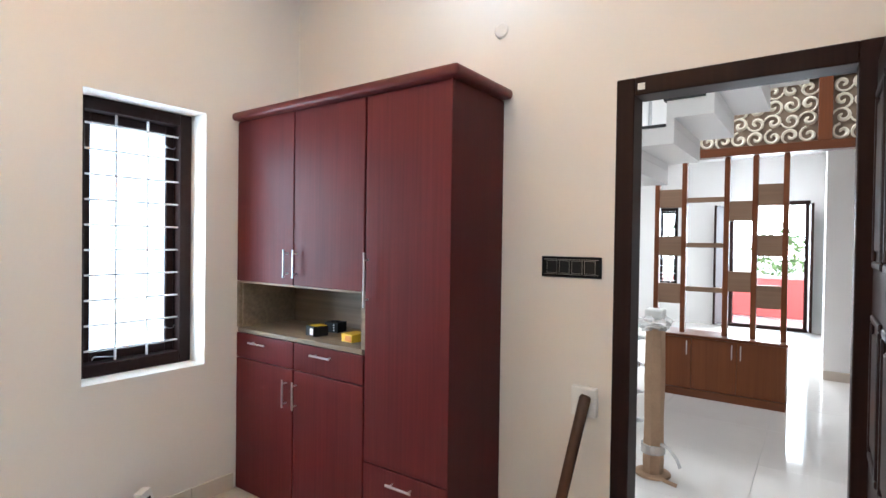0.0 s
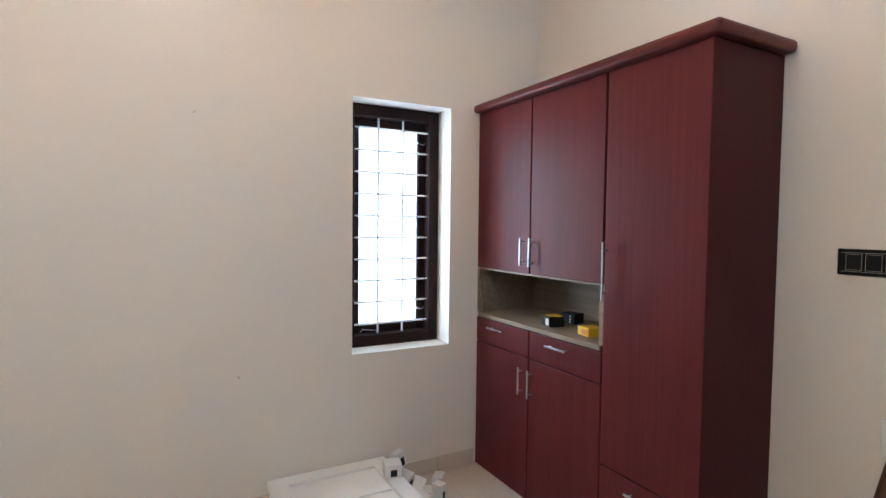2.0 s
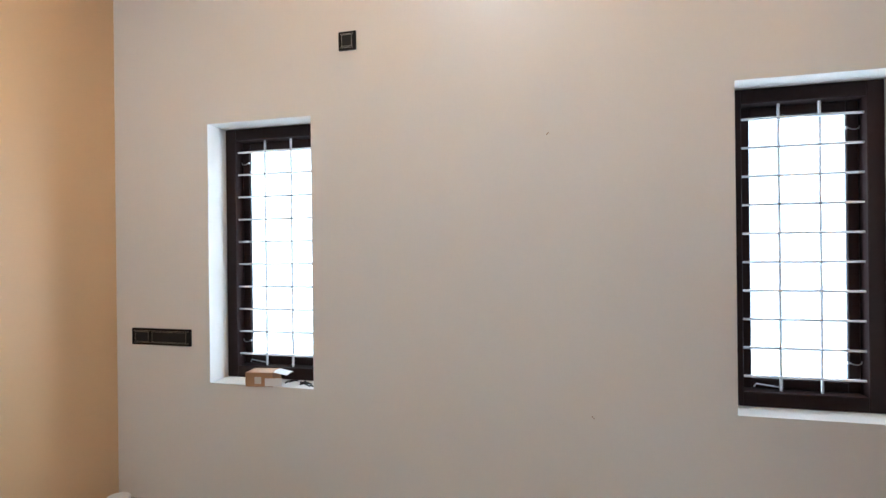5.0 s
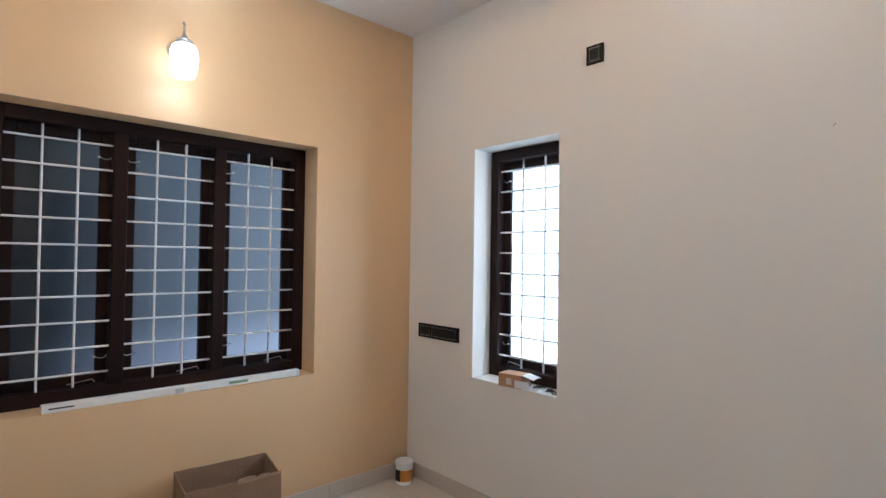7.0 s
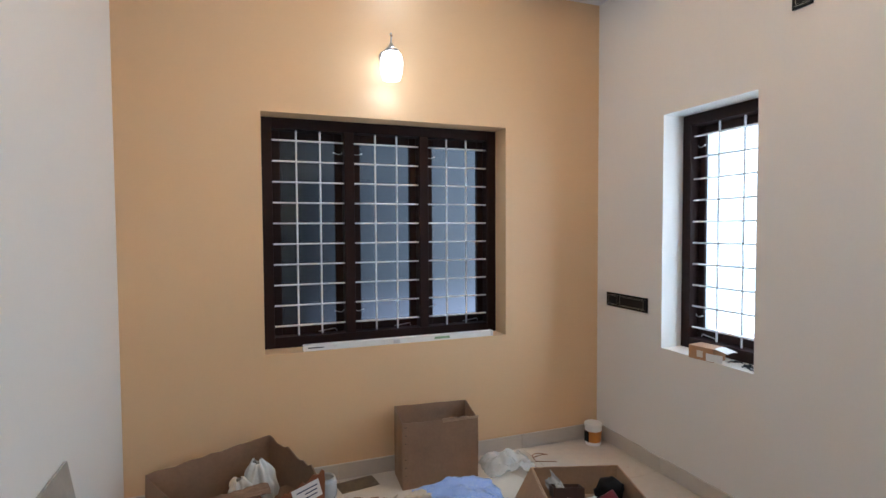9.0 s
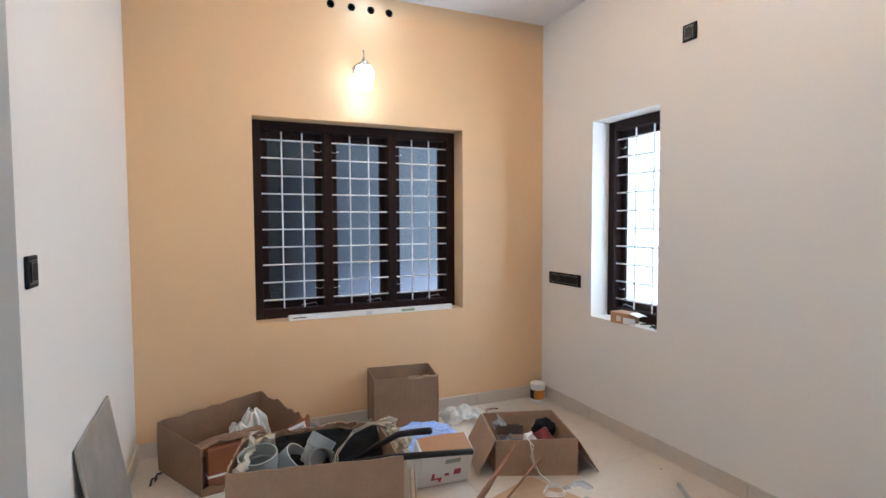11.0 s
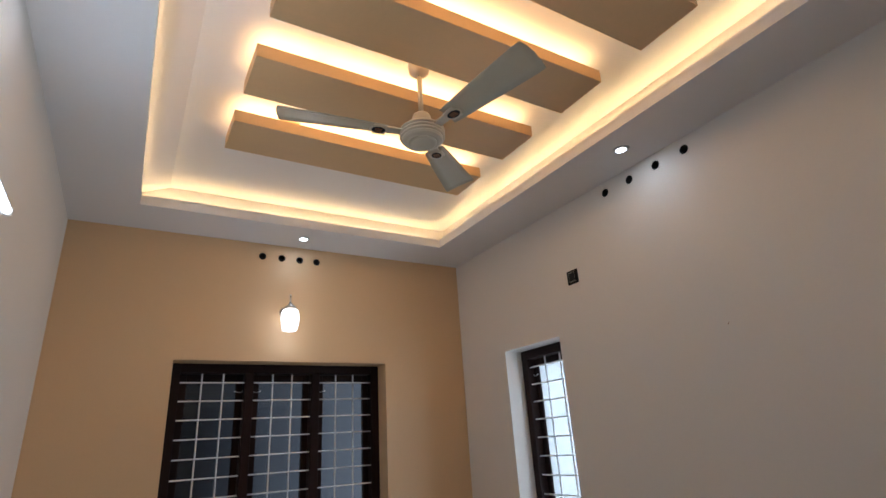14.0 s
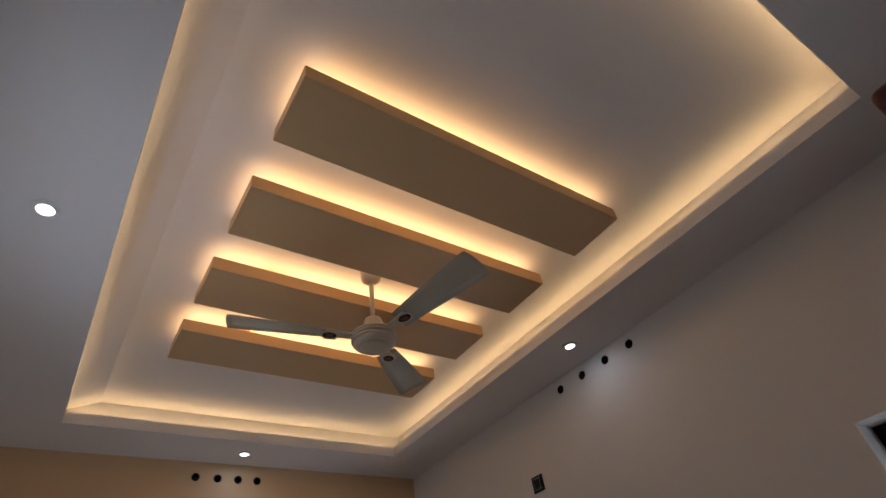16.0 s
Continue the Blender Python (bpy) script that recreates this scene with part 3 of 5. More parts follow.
M_FANBODY = surface("ivory_fan_enamel", (0.58, 0.50, 0.38), 0.3, grain=0.02, bump=0.0)
M_FANBLADE = surface("ivory_fan_blade_enamel", (0.50, 0.445, 0.335), 0.22, grain=0.02, bump=0.0)
M_GOLD = surface("copper_trim", (0.30, 0.12, 0.05), 0.3, 0.7)
fan = thing("ceiling_fan", pose(1.452, 2.075, 0), "ivory three-blade ceiling fan on a short rod, at rest", "ceiling fan")
part("canopy", lathe([(0.020, 3.050), (0.045, 3.070), (0.050, 3.110), (0.040, 3.1395)], 20), M_FANBODY, fan, smooth=True)
part("hook_clamp", box(-0.012, 0.012, -0.020, 0.020, 3.045, 3.08, 0.004), M_FANBODY, fan)
part("rod", lathe([(0.011, 2.80), (0.011, 3.06)], 12), M_FANBODY, fan, smooth=True)
part("rod_cup", lathe([(0.050, 2.770), (0.047, 2.785), (0.040, 2.822), (0.036, 2.830), (0.013, 2.834)], 28), M_FANBODY, fan, "ivory tapered rod cover").location.z = 0.012
motor = part("motor", lathe([(0.040, 2.690), (0.070, 2.692), (0.084, 2.698), (0.089, 2.706), (0.089, 2.756), (0.080, 2.766), (0.045, 2.771)], 40), M_FANBODY, fan)
motor.location.z = 0.012
for z in (2.716, 2.732, 2.748):
    part("ring", lathe([(0.0885, z - 0.006), (0.0965, z - 0.0045), (0.0985, z), (0.0965, z + 0.0045), (0.0885, z + 0.006)], 40), M_FANBODY, motor, smooth=True)
part("bottom_cap", lathe([(0.002, 2.684), (0.052, 2.684), (0.060, 2.687), (0.062, 2.6905), (0.002, 2.6908)], 32), M_FANBODY, motor)


def fan_blade():
    bm = bmesh.new()
    top, bot = [], []
    for i in range(13):
        u = i / 12
        x = 0.155 + 0.455 * u
        half = 0.044 + 0.034 * u ** 0.8
        if i == 12:
            half *= 0.96
        camber = 0.008
        row = []
        for k in range(5):
            s = -1 + k / 2
            row.append((x - (0.008 * s * s if i == 12 else 0), half * s, camber * (1 - s * s) - 0.25 * half * s))
        top.append([bm.verts.new((a, b, c + 0.0012)) for a, b, c in row])
        bot.append([bm.verts.new((a, b, c - 0.0012)) for a, b, c in row])
    for r0, r1 in zip(top, top[1:]):
        for k in range(4):
            bm.faces.new((r0[k], r1[k], r1[k + 1], r0[k + 1]))
    for r0, r1 in zip(bot, bot[1:]):
        for k in range(4):
            bm.faces.new((r0[k + 1], r1[k + 1], r1[k], r0[k]))
    for i in range(12):
        bm.faces.new((top[i][0], bot[i][0], bot[i + 1][0], top[i + 1][0]))
        bm.faces.new((top[i + 1][4], bot[i + 1][4], bot[i][4], top[i][4]))
    for k in range(4):
        bm.faces.new((top[0][k + 1], bot[0][k + 1], bot[0][k], top[0][k]))
        bm.faces.new((top[12][k], bot[12][k], bot[12][k + 1], top[12][k + 1]))
    bmesh.ops.recalc_face_normals(bm, faces=bm.faces)
    return bm


for ang in (-14, 104, 222):
    turn = pose(0, 0, 2.747, 0, 0, ang) @ pose(0, 0, 0, 0, -3.0, 0)
    blade = part("blade", moved(fan_blade(), turn), M_FANBLADE, fan, smooth=True)
    part("blade_arm", moved(merge(box(0.09, 0.17, -0.022, 0.022, -0.006, 0.002, 0.002), box(0.16, 0.215, -0.036, 0.036, -0.010, -0.004, 0.002)), turn), M_FANBODY, blade)
    emb = part("blade_emblem", moved(lathe([(0.002, -0.0115), (0.026, -0.0115), (0.030, -0.0102), (0.002, -0.0102)], 20), turn @ pose(0.192, 0, 0) @ Matrix.Diagonal((1.3, 1, 1, 1))), M_FANBODY, blade)
    part("emblem_inlay", moved(lathe([(0.002, -0.0125), (0.022, -0.0125), (0.023, -0.0118), (0.002, -0.0118)], 18), turn @ pose(0.192, 0, 0) @ Matrix.Diagonal((1.3, 1, 1, 1))), M_HOLE, emb, "dark oval inlay")
    for q in (-0.010, 0.0, 0.010):
        part("emblem_stripe", moved(box(-0.016, 0.016, q - 0.0025, q + 0.0025, -0.0135, -0.0128), turn @ pose(0.192, 0, 0)), M_GOLD, emb, "copper stripe")

for x, y in DOWNLIGHTS:
    dl = thing("downlight", pose(x, y, 0), "round recessed white LED downlight, lit", "downlight", "downlights in the ceiling border")
    part("trim_ring", lathe([(0.029, H + 0.0005), (0.029, H - 0.006), (0.044, H - 0.005), (0.047, H + 0.0005)], 28), M_WHITEPL, dl, smooth=True)
    part("diffuser", lathe([(0.001, H - 0.0055), (0.0285, H - 0.0055), (0.0285, H + 0.0004), (0.001, H + 0.0004)], 24), M_LEDWHITE, dl, "glowing white diffuser")

# tube light on the east wall
tb = thing("tube_light", pose(W, 0, 2.305), "lit white LED tube batten on the wall", "tube light")
part("batten", box(-0.022, -0.0005, 1.67, 2.87, -0.015, 0.015, 0.003), M_WHITEPL, tb)
part("tube", tube([(-0.0345, 1.682, 0), (-0.0345, 2.858, 0)], 0.012, 12), M_TUBE, tb, "glowing white tube", smooth=True)
part("end_cap", box(-0.048, -0.0225, 1.669, 1.681, -0.015, 0.015, 0.003), M_WHITEPL, tb)
part("end_cap", box(-0.048, -0.0225, 2.859, 2.871, -0.015, 0.015, 0.003), M_WHITEPL, tb)

# wall lamp over the wide window
M_SHADE = glow("lit_opal_glass", (1.0, 0.97, 0.97), 7.0)
wl = thing("wall_lamp", pose(1.493, 0, 0), "lit opal glass wall lamp on a chrome arm", "wall lamp")
part("back_plate", moved(lathe([(0.045, 0), (0.045, 0.008), (0.034, 0.02), (0.006, 0.024)], 24), pose(0, 0.0005, 2.44, -90, 0, 0)), M_STEEL, wl, smooth=True)
part("arm", tube([(0, 0.015, 2.44), (0, 0.06, 2.455), (0, 0.10, 2.475), (0, 0.118, 2.50), (0, 0.125, 2.53), (0, 0.118, 2.545), (0.0, 0.108, 2.54)], 0.005, 8), M_STEEL, wl, smooth=True)
part("cap", lathe([(0.044, 2.434), (0.038, 2.455), (0.018, 2.468), (0.006, 2.49)], 24), M_STEEL, wl, smooth=True).location.y = 0.125
shade = part("shade", lathe([(0.040, 2.440), (0.053, 2.427), (0.061, 2.400), (0.062, 2.37), (0.057, 2.325), (0.047, 2.288), (0.043, 2.286), (0.053, 2.325), (0.058, 2.37), (0.037, 2.436)], 28), M_SHADE, wl, "glowing opal glass shade", smooth=True)
shade.location.y = 0.125
shade.visible_shadow = False

# ---- switches ----


def plate(name, m, w, h, cells, label, category, socket=False):
    """Black modular plate. Its own x runs along the wall, z up, y out of the wall; m places its middle."""
    p = thing(name, m, label, category)
    part("surround", box(-w / 2, w / 2, 0, 0.010, -h / 2, h / 2, 0.003, 2), M_BLACKPL, p)
    for zz in (h / 2 - 0.0135, -h / 2 + 0.012):
        part("trim_line", box(-w / 2 + 0.012, w / 2 - 0.012, 0.0102, 0.0108, zz, zz + 0.0015), M_SILVERLINE, p)
    for a, b in cells:
        sw = part("rocker", box(a, b, 0.0102, 0.0135, -h / 2 + 0.016, h / 2 - 0.016, 0.002), M_BLACKMT, p)
        part("rocker_edge", merge(box(a, b, 0.0137, 0.0141, h / 2 - 0.0190, h / 2 - 0.0178), box(a, b, 0.0137, 0.0141, -h / 2 + 0.0178, -h / 2 + 0.0190),
                                  box(a + 0.0015, a + 0.0027, 0.0137, 0.0141, -h / 2 + 0.0192, h / 2 - 0.0192), box(b - 0.0027, b - 0.0015, 0.0137, 0.0141, -h / 2 + 0.0192, h / 2 - 0.0192)), M_SILVERLINE, sw)
    return p


ON_NORTH, ON_WEST, ON_EAST = pose(0, 0, 0, 0, 0, 180), pose(0, 0, 0, 0, 0, -90), pose(0, 0, 0, 0, 0, 90)
plate("switch_plate", pose(1.830, L, 1.322) @ ON_NORTH, 0.270, 0.090, [(-0.112 + 0.057 * k, -0.112 + 0.057 * k + 0.050) for k in range(4)], "black four-gang switch plate on the wall", "switch")
plate("socket_plate", pose(0, 0.300, 0.975) @ ON_WEST, 0.38, 0.090, [(-0.165, 0.055), (0.075, 0.165)], "long black socket plate low on the wall", "socket")
plate("outlet_plate", pose(0, 1.405, 2.447) @ ON_WEST, 0.092, 0.092, [(-0.028, 0.028)], "small square black outlet high on the wall", "socket")
plate("switch_plate", pose(W, 1.858, 1.283) @ ON_EAST, 0.085, 0.085, [(-0.026, 0.026)], "small square black switch plate by the opening", "switch")
# round blank cover above the cabinet and a white socket low by the door
ob = obj("junction_cover", moved(lathe([(0.036, 0), (0.036, 0.004), (0.030, 0.007), (0.002, 0.0075)], 28), pose(1.467, L - 0.0002, 2.421, 90, 0, 0)), M_WALL, smooth=False)
tagged(ob, "round cream blank cover plate high on the wall", "cover plate")
sk = thing("wall_socket", pose(1.905, L, 0.757), "white square cable box low on the wall", "socket")
part("body", box(-0.055, 0.055, -0.035, -0.0005, -0.062, 0.062, 0.006, 2), M_WHITEPL, sk)
part("cover", box(-0.048, 0.048, -0.0385, -0.0355, -0.055, 0.055, 0.003), M_WHITEPL, sk)
# round wooden pole leaning beside the door
M_POLE = woodgrain("brown_pole_wood", (0.055, 0.024, 0.014), (0.11, 0.052, 0.03), 0.45, "Z", 50, 0.6)
ob = obj("wooden_pole", tube([(1.815, 4.05, 0.008), (1.853, 4.115, 0.28), (1.893, 4.18, 0.56), (1.925, 4.236, 0.785), (1.927, 4.240, 0.795)], [0.022, 0.022, 0.023, 0.024, 0.018], 14), M_POLE, smooth=True)
tagged(ob, "round brown wooden pole leaning against the wall", "pole")

# ---- hall seen through the door ----
HY = L + 0.2
HH = 2.95
tagged(obj("wall_hall_west", box(-1.8, -1.6, HY, 12.75, -0.1, 5.2), M_HALLWALL), "white hall wall beside the stairs", "wall", kind="structure")
tagged(obj("wall_hall_east", box(4.6, 4.8, HY, 12.75, -0.1, 5.2), M_HALLWALL), "white hall wall", "wall", kind="structure")
tagged(obj("wall_hall_south", merge(box(-1.8, 0, L + 0.1, HY, -0.1, 5.2), box(W + 0.2, 4.8, L, HY, -0.1, 5.2), box(0, W + .2, L + 0.01, HY, TOP + .001, 5.2)), M_HALLWALL), "white hall wall round the bedroom door", "wall", kind="structure")
FD = (1.37, 2.56, 2.20)
bm = pierced([[(-1.6, -0.1), (FD[0], -0.1), (FD[0], FD[2]), (FD[1], FD[2]), (FD[1], -0.1), (4.6, -0.1), (4.6, 5.2), (-1.6, 5.2)], rect(0.10, 0.52, 0.62, 2.14)], 0.2, pose(0, 12.75, 0))
tagged(obj("wall_hall_north", bm, M_HALLWALL), "white entrance wall with the open front door", "wall", kind="structure")
bm = pierced([[(2.75, -0.1), (2.99, -0.1), (2.99, 2.17), (3.95, 2.17), (3.95, -0.1), (4.6, -0.1), (4.6, 2.945), (2.75, 2.945)]], 0.18, pose(0, 9.10, 0))
tagged(obj("wall_hall_side", merge(bm, box(2.75, 2.93, 9.2801, 12.75, -0.1, 2.945)), M_HALLWALL), "white wall with a doorway at the end of the hall", "wall", kind="structure")
part("skirting_tile", box(2.75, 2.985, 9.088, 9.0995, 0, 0.1, 0.001), M_SKIRT, skirt)
tagged(obj("ceiling_hall", merge(box(-1.6, 4.6, 7.65, 12.75, HH, HH + 0.15), box(-1.6, 4.6, HY, 12.75, 5.2, 5.35)), M_CEIL), "white hall ceiling with recessed spots", "ceiling", kind="structure")

for x, y in ((1.0, 9.6), (1.9, 9.6), (2.6, 9.6), (1.5, 10.9), (2.4, 10.9)):
    dl = thing("downlight", pose(x, y, 0), "small round recessed spot in the hall ceiling, lit", "downlight", "downlights in the hall")
    part("trim_ring", lathe([(0.036, HH + 0.0005), (0.036, HH - 0.006), (0.046, HH - 0.005), (0.048, HH + 0.0005)], 20), M_WHITEPL, dl)
    part("diffuser", lathe([(0.001, HH - 0.005), (0.0355, HH - 0.005), (0.0355, HH + 0.0004), (0.001, HH + 0.0004)], 20), M_LEDWHITE, dl, "glowing white diffuser")

# room divider: low cabinet, posts, blocks and slats
div = thing("room_divider", pose(0, 7.49, 0), "teak slatted room divider on a low cabinet", "room divider")
part("cabinet_body", box(1.36, 2.485, 0.020, 0.36, 0.075, 0.560, 0.002), M_TEAK, div)
part("plinth", box(1.36, 2.485, 0.004, 0.36, 0, 0.073), M_TEAKX, div)
part("top_board", box(1.345, 2.50, -0.012, 0.372, 0.5605, 0.586, 0.003), M_TEAKX, div)
for a, b, hx in ((1.362, 1.735, 1.70), (1.738, 2.110, 2.075), (2.113, 2.483, 2.145)):
    dr = part("cabinet_door", box(a, b, 0.001, 0.0195, 0.08, 0.556, 0.002), M_TEAK, div)
    part("handle", merge(box(hx - 0.005, hx + 0.005, -0.026, -0.018, 0.40, 0.53, 0.002), tube([(hx, -0.020, 0.42), (hx, 0.002, 0.42)], 0.003, 6), tube([(hx, -0.020, 0.51), (hx, 0.002, 0.51)], 0.003, 6)), M_STEEL, dr, "steel bar handle")
POSTS = (1.385, 1.632, 1.995, 2.222, 2.455)
for x in POSTS:
    part("post", box(x - 0.022, x + 0.022, 0.10, 0.17, 0.5865, 2.245 if x > 1.5 else 2.06, 0.003), M_TEAK, div)
for a, b, rows in ((0, 1, ((1.79, 1.966), (1.32, 1.51), (0.86, 1.05))), (2, 3, ((1.655, 1.835), (1.005, 1.19))), (3, 4, ((1.79, 1.98), (1.335, 1.525), (0.87, 1.075)))):
    for z0, z1 in rows:
        part("block", box(POSTS[a] + 0.0225, POSTS[b] - 0.0225, 0.105, 0.165, z0, z1, 0.003), M_BLOCK, div, "walnut brown infill block")
for z in (1.835, 1.405, 0.985):
    part("slat", box(POSTS[1] + 0.0225, POSTS[2] - 0.0225, 0.105, 0.165, z, z + 0.045, 0.003), M_BLOCK, div)
beam = thing("scroll_screen", pose(0, 7.49, 0), "teak beam with cream scrollwork panels above it", "screen")
part("beam", box(1.50, 4.6, 0.08, 0.20, 2.247, 2.325, 0.004), M_TEAKX, beam)
part("upright", box(2.67, 2.77, 0.085, 0.195, 2.326, 2.86, 0.004), M_TEAK, beam)
part("top_rail", box(1.50, 4.6, 0.085, 0.195, 2.861, 2.949, 0.004), M_TEAKX, beam)
M_SCROLLBACK = surface("taupe_board", (0.22, 0.15, 0.10), 0.5)
M_SCROLL = surface("cream_scroll", (0.84, 0.76, 0.62), 0.45, grain=0.02)
for a, b in ((1.50, 2.669), (2.771, 3.9)):
    part("backing", box(a, b, 0.15, 0.16, 2.326, 2.860), M_SCROLLBACK, beam, "taupe backing board")
    nx = int((b - a) / 0.125)
    for i in range(nx):
        for j in range(4):
            x, z = a + (i + 0.5) * (b - a) / nx, 2.326 + (j + 0.5) * 0.1335
            sgn, ph = (1 if (i + j) % 2 else -1), 1.57 * ((i * 2 + j) % 4)
            pts = [(x + sgn * (0.008 + 0.0038 * s) * math.cos(ph + s * 0.45), 0.143, z + (0.008 + 0.0038 * s) * math.sin(ph + s * 0.45)) for s in range(0, 18)]
            part("scroll", tube(pts, [0.014 + 0.0012 * min(s, 17 - s) for s in range(18)], 6, 0.6), M_SCROLL, beam, "cream scroll", smooth=True)

# stair flight of folded steps, rising towards the screen
stair = thing("staircase", pose(0, 5.95, 0), "white folded-plate staircase with dark granite treads", "staircase", kind="structure")
RUN, RISE = 0.245, 0.176
for k in range(-6, 6):
    xa, zt = 1.83 + RUN * (k - 1), 2.235 + RISE * k
    part("step", merge(box(xa, xa + RUN + 0.05, 0, 0.95, zt - 0.12, zt, 0.002), box(xa + RUN, xa + RUN + 0.05, 0.0005, 0.9495, zt + 0.0005, zt + RISE - 0.1205)), M_CEIL, stair)
    part("tread", box(xa - 0.02, xa + RUN - 0.001, -0.008, 0.95, zt + 0.001, zt + 0.021, 0.003), M_GRANITE, stair, "dark granite tread")
    part("baluster", lathe([(0.03, zt + 0.0215), (0.03, zt + 0.028), (0.012, zt + 0.035), (0.012, zt + 0.95)], 12), M_STEEL, stair, "steel baluster").location = (xa + RUN / 2, 0.06, 0)
part("handrail", tube([(1.83 + RUN * (k - 0.5), 0.06, 2.235 + RISE * k + 0.96) for k in range(-6, 6)], 0.022, 12), M_STEEL, stair, "steel handrail")
# lower support wall of the flight, out of sight behind the doorway's edge
part("support_wall", box(-1.59, 0.30, 0.001, 0.949, 0, 1.0), M_WALL, stair)

# cardboard-wrapped newel post
M_CARD = surface("brown_cardboard", (0.36, 0.230, 0.142), 0.75, grain=0.12, scale=60, patch=0.24, patch_scale=7, bump=0.05)
M_WRAP = film("clear_plastic_wrap", (0.80, 0.80, 0.80), 0.2, 0.6)
newel = thing("newel_post", pose(1.885, 5.53, 0), "newel post wrapped in brown cardboard and plastic", "newel post")
part("cardboard_wrap", moved(lathe([(0.060, 0), (0.064, 0.10), (0.058, 0.35), (0.063, 0.60), (0.058, 0.91)], 7), pose(0, 0, 0, 0, 0, 12)), M_CARD, newel)
part("post_head", merge(lathe([(0.035, 0.90), (0.04, 0.93)], 12), box(-0.055, 0.055, -0.05, 0.05, 0.97, 1.03, 0.012, 2)), M_WHITEPL, newel, "white wrapped post head")
rng = random.Random(4)


def lump(rx, ry, rz, seed, amount=0.25, sub=3, freq=3.0):
    """A crumpled rounded mass."""
    bm = bmesh.new()
    bmesh.ops.create_icosphere(bm, subdivisions=sub, radius=1)
    off = Vector((seed * 3.7, seed * 1.3, seed * 2.1))
    for v in bm.verts:
        k = 1 + amount * noise.noise(v.co * freq * 0.6 + off) + 0.5 * amount * noise.noise(v.co * freq * 1.7 + off)
        v.co = Vector((v.co.x * rx * k, v.co.y * ry * k, v.co.z * rz * k))
    return bm


part("plastic_wrap", moved(lump(0.10, 0.085, 0.055, 2, 0.6), pose(0, 0, 0.935)), M_WRAP, newel, "crumpled clear plastic")
part("tape_band", lathe([(0.0715, 0.14), (0.0725, 0.15), (0.0715, 0.19), (0.071, 0.195)], 16), M_WRAP, newel)
part("loose_strip", tube([(0.03, -0.04, 0.02), (0.09, -0.08, 0.012), (0.16, -0.10, 0.008)], 0.012, 6, 0.3), M_CARD, newel)
part("loose_wrap", tube([(0.05, -0.03, 0.21), (0.10, -0.05, 0.20), (0.15, -0.06, 0.15), (0.17, -0.06, 0.10)], 0.010, 6, 0.3), M_WRAP, newel)
part("base_ring", lathe([(0.08, 0), (0.105, 0.004), (0.105, 0.016), (0.08, 0.02)], 20), M_CARD, newel)
for z in (0.32, 0.50, 0.67, 0.84):
    part("rail_stub", merge(tube([(-0.06, 0, z), (-0.10, 0, z), (-0.26, 0, z + 0.03)], 0.010, 8), moved(lathe([(0.002, -0.018), (0.015, -0.012), (0.018, 0), (0.015, 0.012), (0.002, 0.018)], 12), pose(-0.10, 0, z))), M_STEEL, newel, "steel rail stub with a ball")

# far doorways
fd = thing("door_2", pose(0, 12.75, 0), "dark wooden double front door standing open to daylight", "door", kind="structure")
part("door_frame", merge(box(FD[0], FD[0] + 0.07, -0.01, 0.12, 0, FD[2]), box(FD[1] - 0.07, FD[1], -0.01, 0.12, 0, FD[2]), box(FD[0] + 0.07, FD[1] - 0.07, -0.01, 0.12, FD[2] - 0.07, FD[2])), M_DOORWOOD, fd)
part("threshold", box(FD[0] + 0.07, FD[1] - 0.07, -0.01, 0.12, 0.0, 0.06), M_DOORWOOD, fd)
part("door_leaf", moved(box(0, 0.55, -0.04, 0, 0.07, FD[2] - 0.08, 0.004), pose(FD[0] + 0.02, -0.02, 0, 0, 0, -105)), M_DOORWOOD, fd)
part("door_leaf", moved(box(0, 0.55, 0, 0.04, 0.07, FD[2] - 0.08, 0.004), pose(FD[1] - 0.02, -0.02, 0, 0, 0, -86)), M_DOORWOOD, fd)
sd = thing("door_3", pose(0, 9.10, 0), "dark wooden doorway frame in the hall", "door", kind="structure")
part("door_frame", merge(box(2.99, 3.06, -0.01, 0.12, 0, 2.17), box(3.88, 3.95, -0.01, 0.12, 0, 2.17), box(3.06, 3.88, -0.01, 0.12, 2.10, 2.17)), M_DOORWOOD, sd)
window("window_4", 0.42, 1.52, [1], Matrix.Translation((0.10, 12.75, 0.62)), glassy("clear_glass", (0.95, 0.97, 0.96), 0.02, 0.9), "narrow dark-framed hall window with grille bars", [1])

# outside the front door
M_RED = surface("red_oxide_paint", (0.60, 0.11, 0.10), 0.5, grain=0.08)
M_PAVE = surface("pale_paving", (0.55, 0.52, 0.48), 0.8, grain=0.1)
tagged(obj("ground", box(-400, 400, 12.95, 800, -0.42, -0.12), M_PAVE), "pale paved ground outside", "ground", kind="structure")
tagged(obj("porch_step", box(0.8, 3.4, 12.951, 14.4, -0.119, -0.01, 0.01), M_RED), "red oxide porch floor", "porch", kind="structure")
gw = thing("boundary_wall", pose(0, 15.6, 0), "low red painted boundary wall", "wall")
part("wall", box(-3, 7, 0, 0.15, -0.119, 0.72, 0.01), M_RED, gw)
part("coping", box(-3.03, 7.03, -0.03, 0.18, 0.721, 0.78, 0.01), M_PAVE, gw)
M_LEAF = surface("green_leaves", (0.20, 0.30, 0.10), 0.5, grain=0.3, scale=8)
